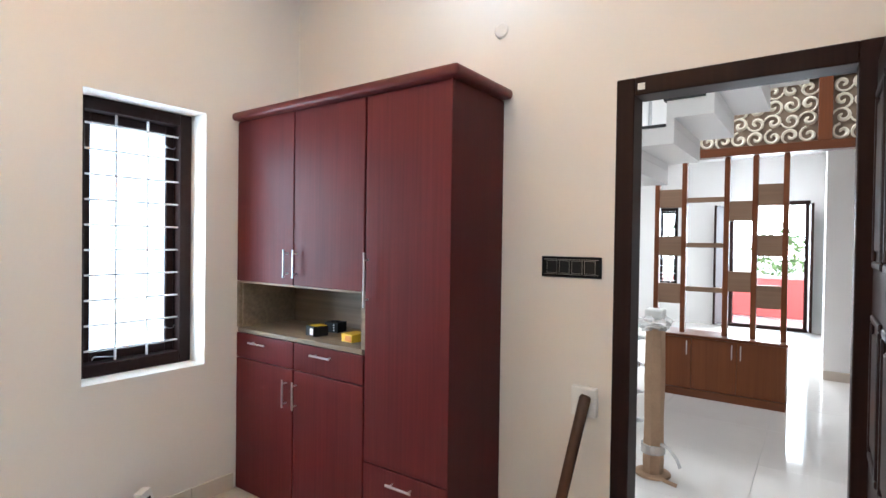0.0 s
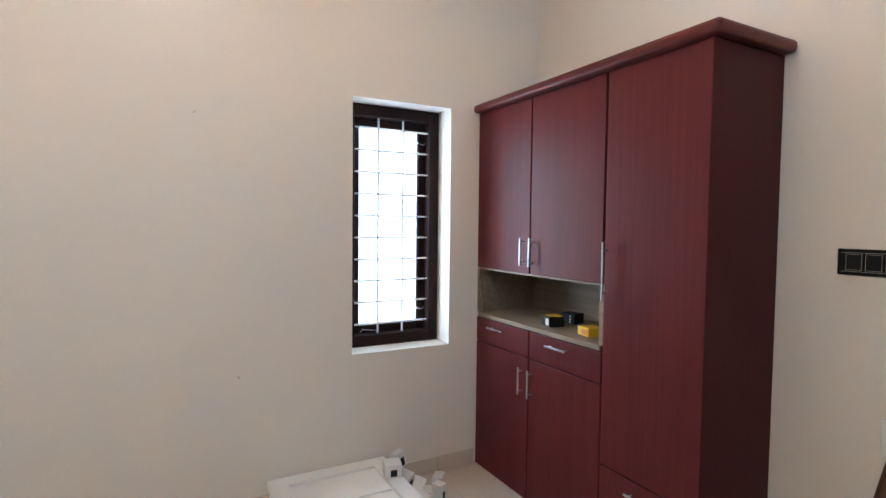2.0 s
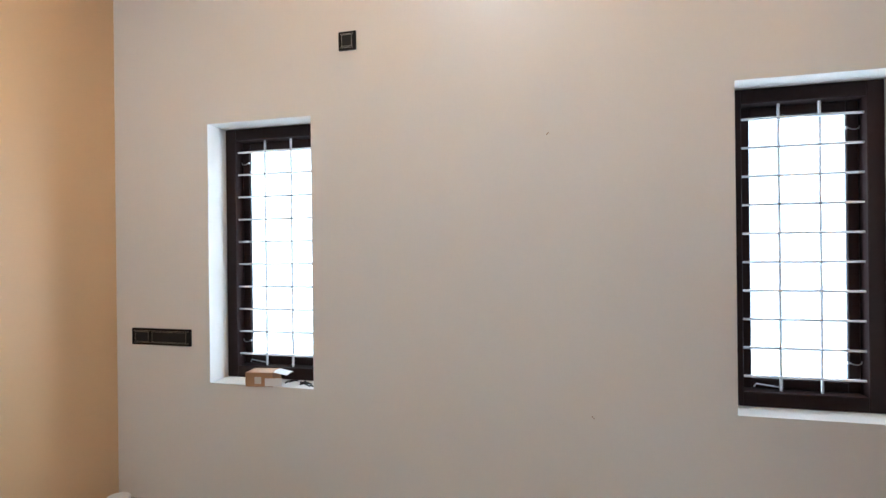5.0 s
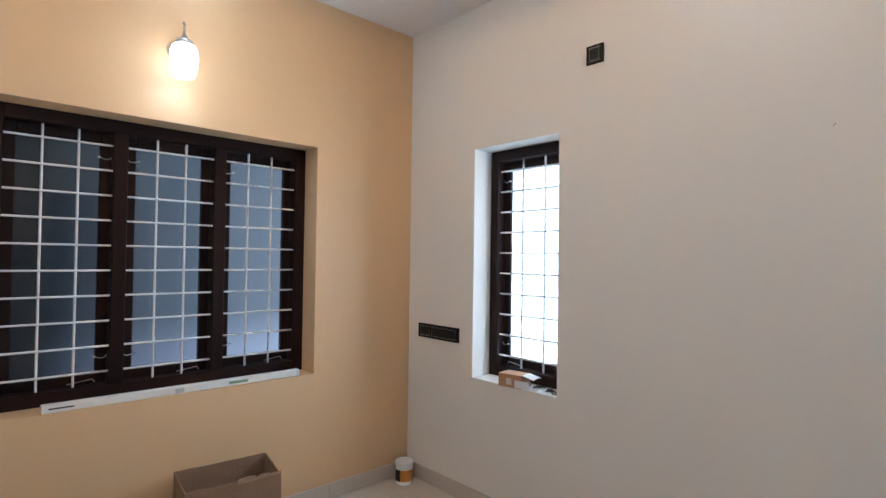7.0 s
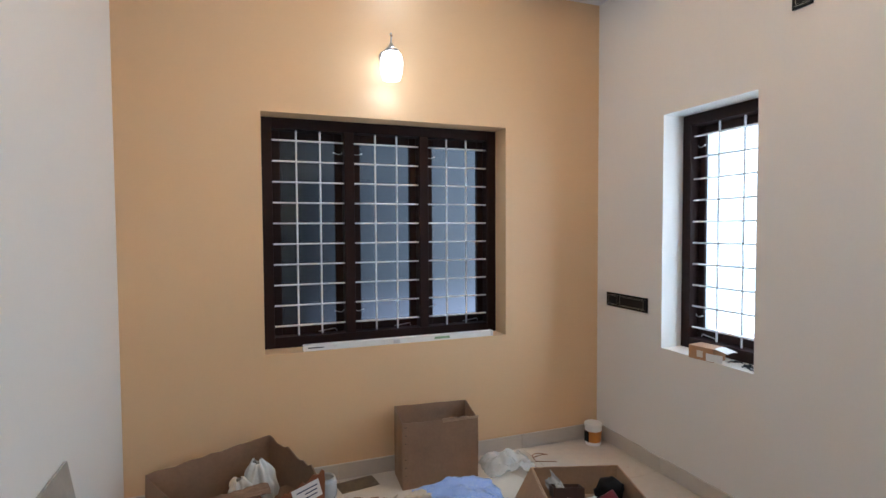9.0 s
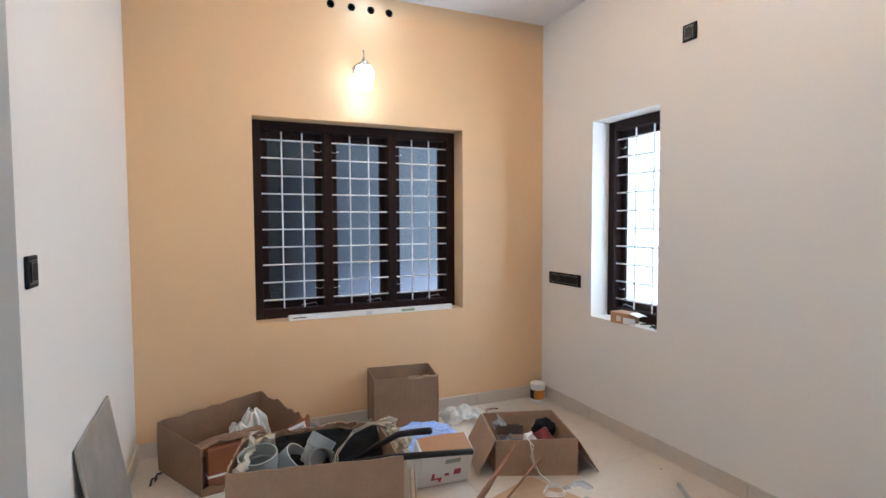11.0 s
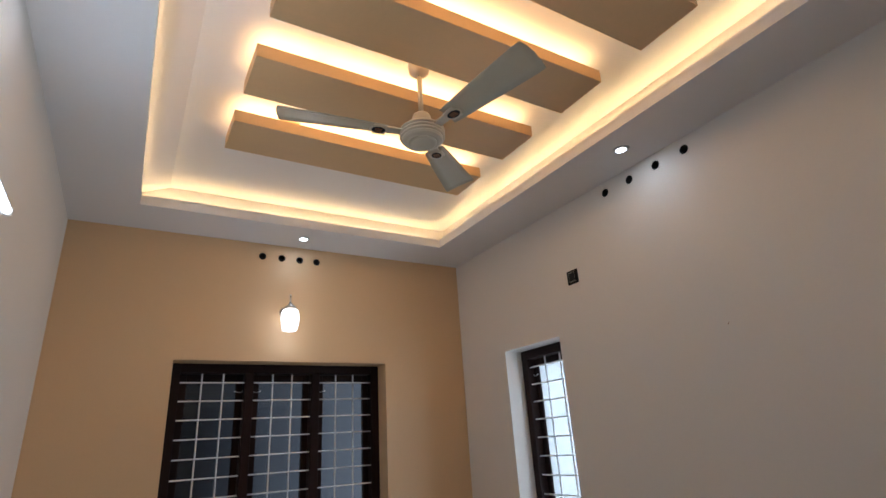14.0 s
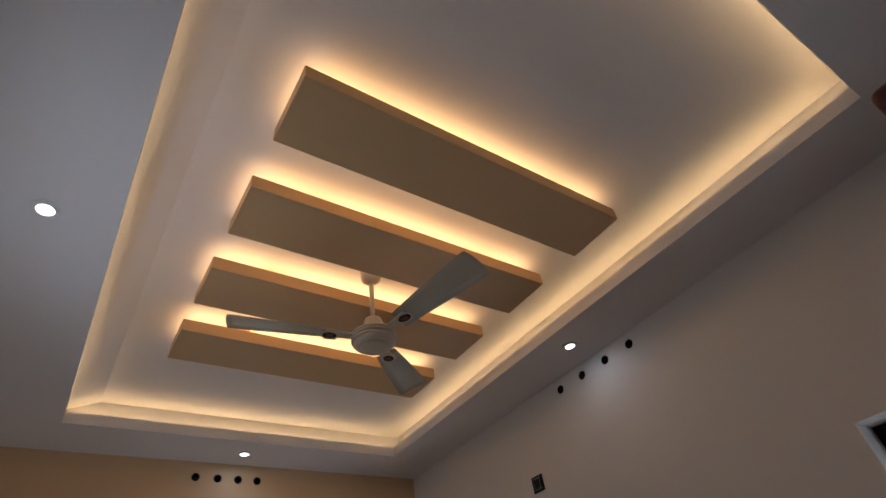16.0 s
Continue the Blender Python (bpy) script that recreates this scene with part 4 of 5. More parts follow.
for x, y in ((0.0, 16.8), (1.9, 19.0)):
    sh = thing("shrub", pose(x, y, -0.12), "leafy green garden shrub beyond the wall", "shrub", "shrubs outside")
    part("trunk", tube([(0, 0, 0), (0.02, 0, 0.5), (-0.03, 0.02, 1.0)], [0.04, 0.03, 0.015], 8), M_POLE, sh)
    bm = bmesh.new()
    for k in range(420):
        d = Vector((rng.gauss(0, 1), rng.gauss(0, 1), rng.gauss(0, 1))).normalized() * (0.35 + 0.45 * rng.random())
        c = Vector((0, 0, 1.35)) + Vector((d.x, d.y, d.z * 1.1))
        u = Vector((rng.gauss(0, 1), rng.gauss(0, 1), rng.gauss(0, 1))).normalized()
        v = u.orthogonal().normalized()
        s = 0.09
        bm.faces.new([bm.verts.new(c + p) for p in (u * s, v * s * 0.45, -u * s, -v * s * 0.45)])
    part("crown", bm, M_LEAF, sh)
M_BRIGHT = glow("bright_sky_backdrop", (0.95, 0.98, 1.0), 12.0)
tagged(obj("backdrop_far", box(-60, 60, 75, 75.2, -1, 60), M_BRIGHT), "plain bright hazy sky beyond the garden", "backdrop", kind="structure")

# ---- clutter on the floor ----


def slab_wall(p, q, h0, h1, thick, jag=0.0, seg=14, z0=0.0, seed=0):
    """An upright cardboard sheet from p to q, its top running from h0 to h1, torn by jag."""
    bm = bmesh.new()
    p, q = Vector((*p, 0)), Vector((*q, 0))
    d = (q - p).normalized()
    nrm = Vector((-d.y, d.x, 0)) * thick
    r = random.Random(seed)
    rows = []
    for i in range(seg + 1):
        u = i / seg
        b = p.lerp(q, u)
        wob = nrm.normalized() * 0.004 * math.sin(u * 9 + seed)
        h = h0 + (h1 - h0) * u + (r.uniform(-jag, jag) if 0 < i < seg else 0)
        mid = b + wob
        rows.append([bm.verts.new(b + Vector((0, 0, z0))), bm.verts.new(mid + Vector((0, 0, z0 + 0.6 * (h - z0)))), bm.verts.new(b + Vector((0, 0, h))),
                     bm.verts.new(b + nrm + Vector((0, 0, h))), bm.verts.new(mid + nrm + Vector((0, 0, z0 + 0.6 * (h - z0)))), bm.verts.new(b + nrm + Vector((0, 0, z0)))])
    for a, c in zip(rows, rows[1:]):
        for k in range(6):
            bm.faces.new((a[k], a[(k + 1) % 6], c[(k + 1) % 6], c[k]))
    bm.faces.new(rows[0])
    bm.faces.new(rows[-1][::-1])
    bmesh.ops.recalc_face_normals(bm, faces=bm.faces)
    return bm


def sheet(p, u, v, thick, bend=0.0, n=8, seed=0, rough=0.0):
    """A thin sheet from corner p along u and v, gently bent and crumpled."""
    bm = bmesh.new()
    p, u, v = Vector(p), Vector(u), Vector(v)
    nrm = u.cross(v).normalized()
    off = Vector((seed * 2.3, seed * 5.1, 0))
    g = {}
    for side in (0, 1):
        for i in range(n + 1):
            for j in range(n + 1):
                a, b = i / n, j / n
                z = bend * math.sin(a * math.pi) + rough * noise.noise(Vector((a * 4, b * 4, 0)) + off) + 0.5 * rough * noise.noise(Vector((a * 11, b * 11, 3)) + off)
                g[side, i, j] = bm.verts.new(p + u * a + v * b + nrm * (z + side * thick))
    for i in range(n):
        for j in range(n):
            bm.faces.new((g[1, i, j], g[1, i + 1, j], g[1, i + 1, j + 1], g[1, i, j + 1]))
            bm.faces.new((g[0, i, j + 1], g[0, i + 1, j + 1], g[0, i + 1, j], g[0, i, j]))
    for i in range(n):
        for a, b in (((i, 0), (i + 1, 0)), ((i + 1, n), (i, n)), ((0, i + 1), (0, i)), ((n, i), (n, i + 1))):
            bm.faces.new((g[0, a[0], a[1]], g[0, b[0], b[1]], g[1, b[0], b[1]], g[1, a[0], a[1]]))
    bmesh.ops.recalc_face_normals(bm, faces=bm.faces)
    return bm


def carton(name, quad, heights, label, jags=(0, 0, 0, 0), thick=0.006, material=None, category="cardboard box"):
    """An open box on four ground corners in turn; heights at the corners; the walls' torn edges."""
    material = material or M_CARD
    c = thing(name, pose(0, 0, 0), label, category, "cartons on the floor")
    n = len(quad)
    inside = sum((Vector((*q, 0)) for q in quad), Vector()) / n
    for i in range(n):
        p, q = quad[i], quad[(i + 1) % n]
        h0, h1 = (heights[i], heights[(i + 1) % n]) if not isinstance(heights[i], tuple) else heights[i]
        d = Vector((q[0] - p[0], q[1] - p[1], 0)).normalized()
        nr = Vector((-d.y, d.x, 0))
        t = thick if nr.dot(inside - Vector((*p, 0))) > 0 else -thick
        part("wall", slab_wall(p, q, h0, h1, t, jags[i], seed=i + len(name) + int(100 * p[0])), material, c)
    bm = bmesh.new()
    f = bm.faces.new([bm.verts.new((q[0] * 0.985 + inside.x * 0.015, q[1] * 0.985 + inside.y * 0.015, 0.002)) for q in quad])
    e = bmesh.ops.extrude_face_region(bm, geom=[f])
    for v in (x for x in e["geom"] if isinstance(x, bmesh.types.BMVert)):
        v.co.z += 0.006
    bmesh.ops.recalc_face_normals(bm, faces=bm.faces)
    part("bottom", bm, material, c)
    return c


M_CARDDK = surface("dull_cardboard", (0.25, 0.147, 0.086), 0.8, grain=0.13, scale=60, patch=0.26, patch_scale=7, bump=0.05)
M_CARDORANGE = surface("fresh_cardboard", (0.38, 0.20, 0.095), 0.7, grain=0.05, scale=50, patch=0.08, bump=0.02)
M_CREAM = surface("cream_sack_cloth", (0.47, 0.40, 0.30), 0.85, grain=0.15, scale=90, patch=0.15, patch_scale=9, bump=0.06)
M_BAG = surface("white_plastic_bag", (0.66, 0.64, 0.58), 0.35, grain=0.05, patch=0.08, patch_scale=12, bump=0.02)
M_FILM = film("milky_plastic_film", (0.78, 0.76, 0.72), 0.25, 0.55)
M_PVC = surface("grey_pvc", (0.30, 0.315, 0.305), 0.4, grain=0.04, patch=0.08)
M_BLACKCLOTH = surface("black_sheet", (0.010, 0.009, 0.0085), 0.75, grain=0.2, scale=70, bump=0.05, spec=0.1)
M_RUBBER = surface("black_conduit", (0.012, 0.012, 0.012), 0.5, grain=0.1, spec=0.2)
M_PAPER = surface("white_paper", (0.74, 0.73, 0.72), 0.7, grain=0.03)
M_INK = surface("blue_grey_ink", (0.045, 0.055, 0.12), 0.7)
M_REDINK = surface("red_ink", (0.42, 0.05, 0.08), 0.6)
M_IVORY = surface("ivory_sheet", (0.62, 0.57, 0.49), 0.6, grain=0.03)
M_PLY = woodgrain("pale_plywood", (0.36, 0.22, 0.12), (0.50, 0.33, 0.19), 0.6, "X", 30, 0.6)
M_STICK = woodgrain("brown_stick", (0.16, 0.07, 0.035), (0.28, 0.13, 0.07), 0.55, "Z", 40, 0.6)
M_YELLOW = surface("yellow_print", (0.72, 0.46, 0.02), 0.4, grain=0.04)
M_MAT = surface("printed_brown_sheet", (0.12, 0.085, 0.05), 0.6, grain=0.5, scale=30, patch=0.4, patch_scale=14)

M_CARDRED = surface("red_brown_carton", (0.21, 0.068, 0.026), 0.55, grain=0.1)
# big torn carton in the corner by the accent wall
A = carton("cardboard_box", [(2.750, 0.20), (2.520, 0.64), (1.945, 0.52), (2.175, 0.085)], [(0.268, 0.258), (0.035, 0.03), (0.27, 0.348), (0.348, 0.276)], "large torn brown cardboard box, half full", (0.003, 0.018, 0.016, 0.006), material=M_CARDDK)
part("wall", slab_wall((2.24, 0.581), (1.95, 0.52), 0.215, 0.305, -0.006, 0.014, 22, 0.031, 7), M_CARDRED, A, "reddish brown torn wall")
part("torn_flap", sheet((2.52, 0.60, 0.238), (-0.33, -0.065, 0.018), (0.012, -0.075, 0.006), 0.004, 0.004, 18, 31, 0.022), M_CARDDK, A, "crumpled torn flap")
part("label_sticker", box(-0.066, 0.066, -0.0008, 0.0008, -0.042, 0.042), M_PAPER, A, "white printed label").matrix_local = pose(2.033, 0.551, 0.225, 0, 14, 11.5)
for k, wdt in enumerate((0.10, 0.06, 0.08)):
    part("print_line", box(-0.05, -0.05 + wdt, -0.0004, 0.0004, -0.003, 0.003), M_INK, A).matrix_local = pose(2.033, 0.553, 0.245 - 0.02 * k, 0, 14, 11.5)


def carrier_bag(r, h, seed):
    """A slumped carrier bag with pleats that gather towards two handle ears."""
    bm = bmesh.new()
    rows = []
    for i in range(16):
        u = i / 15
        base = r * (0.75 + 0.9 * u - 1.35 * u * u)
        row = []
        for k in range(44):
            a = k * math.tau / 44
            f = 1 + (0.05 + 0.20 * u) * math.sin(5 * a + 4 * u + seed) + (0.10 + 0.1 * u) * math.sin(9 * a - 3 * u) + 0.35 * noise.noise(Vector((math.cos(a) * 1.6, math.sin(a) * 1.6, u * 3 + seed)))
            row.append(bm.verts.new((base * f * math.cos(a) * 1.15 + 0.03 * u, base * f * math.sin(a), h * u * (0.94 + 0.06 * math.cos(2 * a + 0.5)))))
        rows.append(row)
    for r0, r1 in zip(rows, rows[1:]):
        for k in range(44):
            bm.faces.new((r0[k], r0[(k + 1) % 44], r1[(k + 1) % 44], r1[k]))
    bmesh.ops.recalc_face_normals(bm, faces=bm.faces)
    bmesh.ops.solidify(bm, geom=bm.faces[:], thickness=0.0015)
    return bm


bag = tagged(obj("plastic_bag", merge(moved(carrier_bag(0.064, 0.20, 2.0), pose(-0.01, 0, 0)), moved(carrier_bag(0.056, 0.135, 5.0), pose(0.075, 0.03, 0.0))), M_BAG, smooth=True), "crumpled white plastic bag inside the carton", "plastic bag")
bag.matrix_world = pose(2.225, 0.32, 0.13)
tagged(obj("carton_pack", moved(box(-0.16, 0.16, -0.10, 0.10, 0, 0.16, 0.004), pose(2.42, 0.42, 0.0085, 0, 0, 12)), M_CARD), "small brown carton packed inside the box", "box")
rc = thing("strapped_carton", pose(2.365, 0.545, 0.0085, 0, 0, 12), "reddish brown inner carton with a white strap", "box")
part("carton", box(-0.135, 0.135, -0.05, 0.05, 0, 0.225, 0.004), M_CARDRED, rc)
part("strap", box(-0.137, 0.137, -0.0015, 0.0525, 0.075, 0.087), M_WHITEPL, rc, "white packing strap")
tagged(obj("carton_pack", moved(box(-0.11, 0.11, -0.09, 0.09, 0, 0.125, 0.004), pose(2.14, 0.34, 0.0085, 0, 0, 14)), M_CARDDK), "small brown carton packed under the bag", "box")
tagged(obj("bottle_cap", moved(lathe([(0.001, 0), (0.015, 0), (0.015, 0.012), (0.013, 0.014), (0.001, 0.014)], 16), pose(2.42, 0.46, 0.169)), M_WHITEPL), "small white plastic cap on the carton", "cap")
for k in range(2):
    tagged(obj("bent_bracket", moved(tube([(0, 0, 0.012), (0.05, 0.0, 0.03), (0.09, 0.01, 0.012)], 0.010, 6, 0.4), pose(2.73 + 0.02 * k, 0.28 + 0.05 * k, 0, 0, 0, 70)), M_BLACKMT), "bent black plastic bracket on the floor", "bracket", "brackets on the floor")

# tall open carton in front of it, full of fittings
Bx = carton("cardboard_box", [(2.418, 1.494), (1.769, 1.631), (1.748, 1.220), (2.331, 1.136)], [(0.484, 0.488), (0.462, 0.475), (0.475, 0.488), (0.478, 0.484)], "large open brown carton full of fittings", (0.003, 0.004, 0.022, 0.016), material=M_CARD)
part("torn_lip", slab_wall((2.20, 1.163), (1.85, 1.212), 0.478, 0.492, 0.008, 0.018, 16, 0.44, 6), M_CARDDK, Bx)
tagged(obj("black_sheeting", sheet((1.762, 1.238, 0.468), (0.545, -0.079, 0.0), (0.035, 0.27, -0.125), 0.003, 0.0, 16, 3, 0.030), M_BLACKCLOTH, smooth=True), "crumpled black plastic sheeting in the carton", "sheeting")
tagged(obj("filler_pack", moved(box(-0.24, 0.24, -0.15, 0.15, 0, 0.315, 0.01), pose(2.07, 1.375, 0.0085, 0, 0, -10)), M_CARDDK), "brown packing under the fittings", "packing")


def pipe_fitting(m, r, h, label="grey PVC pipe fitting in the carton"):
    bm = lathe([(r - 0.007, 0.0), (r, 0), (r, h * 0.55), (r + 0.005, h * 0.58), (r + 0.005, h), (r - 0.001, h), (r - 0.003, h * 0.56), (r - 0.007, h * 0.5), (r - 0.0071, 0.001)], 28)
    for f in [f for f in bm.faces if len(f.verts) > 6]:
        bm.faces.remove(f)
    ob = tagged(obj("pipe_fitting", bm, M_PVC, smooth=False), label, "pipe fitting", "PVC fittings in the carton")
    ob.matrix_world = m
    return ob


pipe_fitting(pose(2.283, 1.365, 0.385, -8, 6, 0), 0.072, 0.108, "large grey PVC socket standing in the carton")
pipe_fitting(pose(2.215, 1.330, 0.362, -20, -42, 0), 0.058, 0.130)
pipe_fitting(pose(2.052, 1.330, 0.385, -62, -12, 0), 0.054, 0.085, "grey PVC elbow lying in the carton")
pipe_fitting(pose(2.085, 1.325, 0.385, 12, -36, 0), 0.052, 0.125, "grey PVC elbow lying in the carton")
tagged(obj("sack_cloth", merge(sheet((2.412, 1.482, 0.395), (-0.080, -0.315, 0.03), (-0.045, 0.012, 0.095), 0.003, 0.012, 18, 11, 0.035), sheet((2.335, 1.165, 0.440), (-0.13, 0.02, 0.004), (0.01, 0.055, 0.055), 0.003, 0.01, 12, 12, 0.03)), M_CREAM, smooth=True), "cream torn sacking folded along the carton rim", "sack")
tagged(obj("sack_cloth", merge(moved(lump(0.058, 0.058, 0.185, 14, 0.22, 4), pose(1.615, 1.135, 0.172)), moved(lump(0.048, 0.042, 0.035, 15, 0.35, 4), pose(1.615, 1.165, 0.345))), M_CREAM, smooth=True), "cream rolled sack standing beside the carton", "sack")
tagged(obj("sack_cloth", merge(moved(lump(0.052, 0.046, 0.030, 33, 0.6, 4, 4.0), pose(1.722, 1.235, 0.452, 0, 20, 0)), moved(lump(0.040, 0.040, 0.050, 37, 0.6, 4, 4.0), pose(1.690, 1.245, 0.405))), M_CREAM, smooth=True), "tan torn sacking bunched over the carton rim", "sack")
for k in range(6):
    a0 = 0.4 * k
    tagged(obj("cable", tube([(1.738 + (0.044 + 0.004 * k) * math.cos(a0 + q * 0.55), 1.262 + 0.03 * math.sin(a0 + q * 0.4), 0.490 + (0.016 + 0.002 * k) * math.sin(a0 + q * 0.55)) for q in range(10)], 0.0028, 6), M_CREAM, smooth=True), "loop of pale cable on the carton rim", "cable", "cables in the carton")
tagged(obj("conduit_pipe", tube([(1.93, 1.36, 0.36), (1.84, 1.50, 0.490), (1.78, 1.60, 0.566), (1.76, 1.73, 0.620), (1.748, 1.85, 0.667)], 0.0125, 10), M_RUBBER, smooth=True), "black flexible conduit rising out of the carton", "conduit", "black conduits")
tagged(obj("conduit_pipe", tube([(1.95, 1.53, 0.450), (1.80, 1.59, 0.468), (1.745, 1.60, 0.470), (1.60, 1.60, 0.454), (1.45, 1.60, 0.436)], [0.014, 0.018, 0.014, 0.013, 0.013], 12), M_RUBBER, smooth=True), "black conduit length resting on the carton rim", "conduit", "black conduits")
for k in range(3):
    tagged(obj("cable", tube([(2.03 - 0.02 * k, 1.45, 0.40), (1.99, 1.41 + 0.02 * k, 0.465), (1.90, 1.352, 0.490 + 0.010 * k), (1.80, 1.303, 0.500 + 0.008 * k), (1.735, 1.31, 0.484)], 0.0026, 6), M_CREAM if k else M_RUBBER, smooth=True), "thin cable curling out of the carton", "cable", "cables in the carton")
for x, y in ((1.735, 1.665), (1.712, 1.655)):
    tagged(obj("wood_strip", tube([(x, y, 0.006), (x + 0.012, y - 0.025, 0.44)], 0.006, 6, 0.5), M_PLY), "pale wooden strip leaning on the carton", "strip", "wood strips")

# tall empty carton by the accent wall
Cx = carton("cardboard_box", [(1.490, 0.265), (1.032, 0.265), (1.016, 0.045), (1.474, 0.045)], [(0.376, 0.350), (0.350, 0.386), (0.386, 0.403), (0.403, 0.376)], "tall empty brown cardboard box against the wall", (0.002, 0.004, 0.002, 0.002), material=M_CARDDK)
part("torn_lip", slab_wall((1.25, 0.266), (1.03, 0.268), 0.371, 0.362, 0.007, 0.006, 16, 0.350, 5), M_CARD, Cx)
for k in range(7):
    part("staple", box(-0.005, 0.005, -0.0012, 0.0012, -0.0012, 0.0012), M_BLACKMT, Cx).matrix_local = pose(1.470, 0.2665, 0.08 + 0.045 * k)

# flapped carton with odds and ends
Dq = [(1.03, 1.06), (0.61, 1.24), (0.47, 0.80), (0.90, 0.65)]
Dx = carton("cardboard_box", Dq, [(0.20, 0.208), (0.208, 0.205), (0.205, 0.20), (0.20, 0.20)], "open flapped brown carton with small parts", (0.001, 0.001, 0.001, 0.001), material=M_CARD)
part("flap", sheet((1.03, 1.06, 0.198), (-0.13, -0.41, 0.002), (0.10, -0.02, -0.185), 0.004, 0.006, 6, 2), M_CARD, Dx)
part("flap", sheet((0.61, 1.24, 0.206), (-0.14, -0.44, -0.002), (-0.12, 0.035, -0.195), 0.004, 0.006, 6, 4), M_CARDDK, Dx)
tagged(obj("open_tray", moved(merge(box(-0.075, 0.075, -0.06, 0.06, 0, 0.005), box(-0.075, 0.075, -0.06, -0.056, 0.005, 0.05), box(-0.075, 0.075, 0.056, 0.06, 0.005, 0.05), box(-0.075, -0.071, -0.056, 0.056, 0.005, 0.05), box(0.071, 0.075, -0.056, 0.056, 0.005, 0.05)), pose(0.83, 0.87, 0.135, 18, 0, -22)), surface("dark_brown_tray", (0.05, 0.024, 0.016), 0.5)), "small open brown tray in the carton", "tray")
tagged(obj("blue_packet", moved(box(-0.10, 0.10, -0.04, 0.04, 0, 0.12, 0.01, 2), pose(0.84, 0.965, 0.0085, 0, 0, -22)), M_INK), "dark blue packet in the carton", "packet")
tagged(obj("paper_wad", moved(lump(0.042, 0.04, 0.045, 21, 0.5), pose(0.755, 0.975, 0.12)), M_PAPER), "crumpled white paper in the carton", "paper")
tagged(obj("red_tin", moved(lathe([(0.002, 0), (0.05, 0), (0.052, 0.004), (0.052, 0.09), (0.048, 0.095), (0.002, 0.095)], 22), pose(0.64, 1.00, 0.08, 40, 20, 0)), surface("dark_red_lacquer", (0.16, 0.015, 0.02), 0.3)), "dark red round tin in the carton", "tin")
tagged(obj("black_pouch", moved(lump(0.07, 0.05, 0.06, 24, 0.3), pose(0.60, 0.90, 0.14)), M_BLACKCLOTH, smooth=True), "black pouch in the carton", "pouch")
tagged(obj("filler_pack", moved(box(-0.17, 0.17, -0.17, 0.17, 0, 0.075, 0.01), pose(0.74, 0.94, 0.0082, 0, 0, -22)), M_CARDDK), "packing at the bottom of the carton", "packing")
tagged(obj("clear_bag", sheet((0.93, 0.98, 0.11), (-0.06, -0.25, 0.03), (-0.05, 0.0, 0.06), 0.002, 0.03, 8, 9, 0.04), M_WRAP, smooth=True), "clear plastic bag in the carton", "plastic bag")
tagged(obj("plastic_strap", tube([(0.86, 1.137, 0.21), (0.855, 1.148, 0.16), (0.845, 1.158, 0.10), (0.825, 1.18, 0.03), (0.80, 1.25, 0.005)], 0.006, 6, 0.4), M_WHITEPL), "twisted white plastic strap over the carton", "strap")
tagged(obj("plastic_strap", tube([(0.87, 1.133, 0.21), (0.84, 1.150, 0.17), (0.86, 1.152, 0.12), (0.85, 1.18, 0.06)], 0.005, 6, 0.4), M_WHITEPL), "twisted white plastic strap over the carton", "strap")

# printed white carton with a folded brown flap, and blue bubble wrap behind it
wc = thing("printed_carton", pose(1.335, 1.025, 0.0005, -24, 0, -3), "white printed fan carton tipped forward on the tiles", "cardboard box", "cartons on the floor")
part("body", box(-0.145, 0.145, -0.13, 0, 0, 0.22, 0.003), M_PAPER, wc)
part("flap", sheet((-0.135, -0.128, 0.221), (0.27, 0.0, 0.006), (0.0, 0.122, 0.003), 0.004, 0.006, 6, 1), M_CARDORANGE, wc, "fresh brown cardboard flap")
for a, w0, h0, z in ((0.045, 0.030, 0.006, 0.052), (0.066, 0.008, 0.024, 0.070), (0.024, 0.007, 0.018, 0.042), (-0.012, 0.012, 0.010, 0.075), (-0.070, 0.020, 0.020, 0.085)):
    part("print_mark", box(a - w0, a + w0, 0.0004, 0.0010, z - h0, z + h0), M_REDINK, wc, "red printed mark")
part("print_mark", box(-0.075, 0.01, 0.0004, 0.0010, 0.155, 0.185), M_PVC, wc, "grey printed mark")
m, t, b = nodes_of("blue_printed_bubble_wrap")
wv = t.nodes.new("ShaderNodeTexWave")
wv.inputs["Scale"].default_value, wv.inputs["Distortion"].default_value = 48.0, 6.0
tc = t.nodes.new("ShaderNodeTexCoord")
rp = t.nodes.new("ShaderNodeValToRGB")
rp.color_ramp.elements[0].position, rp.color_ramp.elements[1].position = 0.35, 0.6
rp.color_ramp.elements[0].color, rp.color_ramp.elements[1].color = (0.14, 0.27, 0.70, 1), (0.50, 0.60, 0.82, 1)
t.links.new(tc.outputs["Object"], wv.inputs["Vector"])
t.links.new(wv.outputs[0], rp.inputs[0])
t.links.new(rp.outputs[0], b.inputs["Base Color"])
b.inputs["Roughness"].default_value = 0.18
tagged(obj("bubble_wrap", sheet((1.08, 0.53, 0.112), (0.43, -0.03, 0.0), (0.02, 0.36, 0.0), 0.002, 0.028, 28, 6, 0.030), m, smooth=True), "blue printed plastic wrap lying on a pack", "plastic wrap")
tagged(obj("foam_pack", box(1.12, 1.46, 0.54, 0.875, 0.0, 0.092, 0.02, 2), M_IVORY), "ivory foam pack under the plastic wrap", "packing")
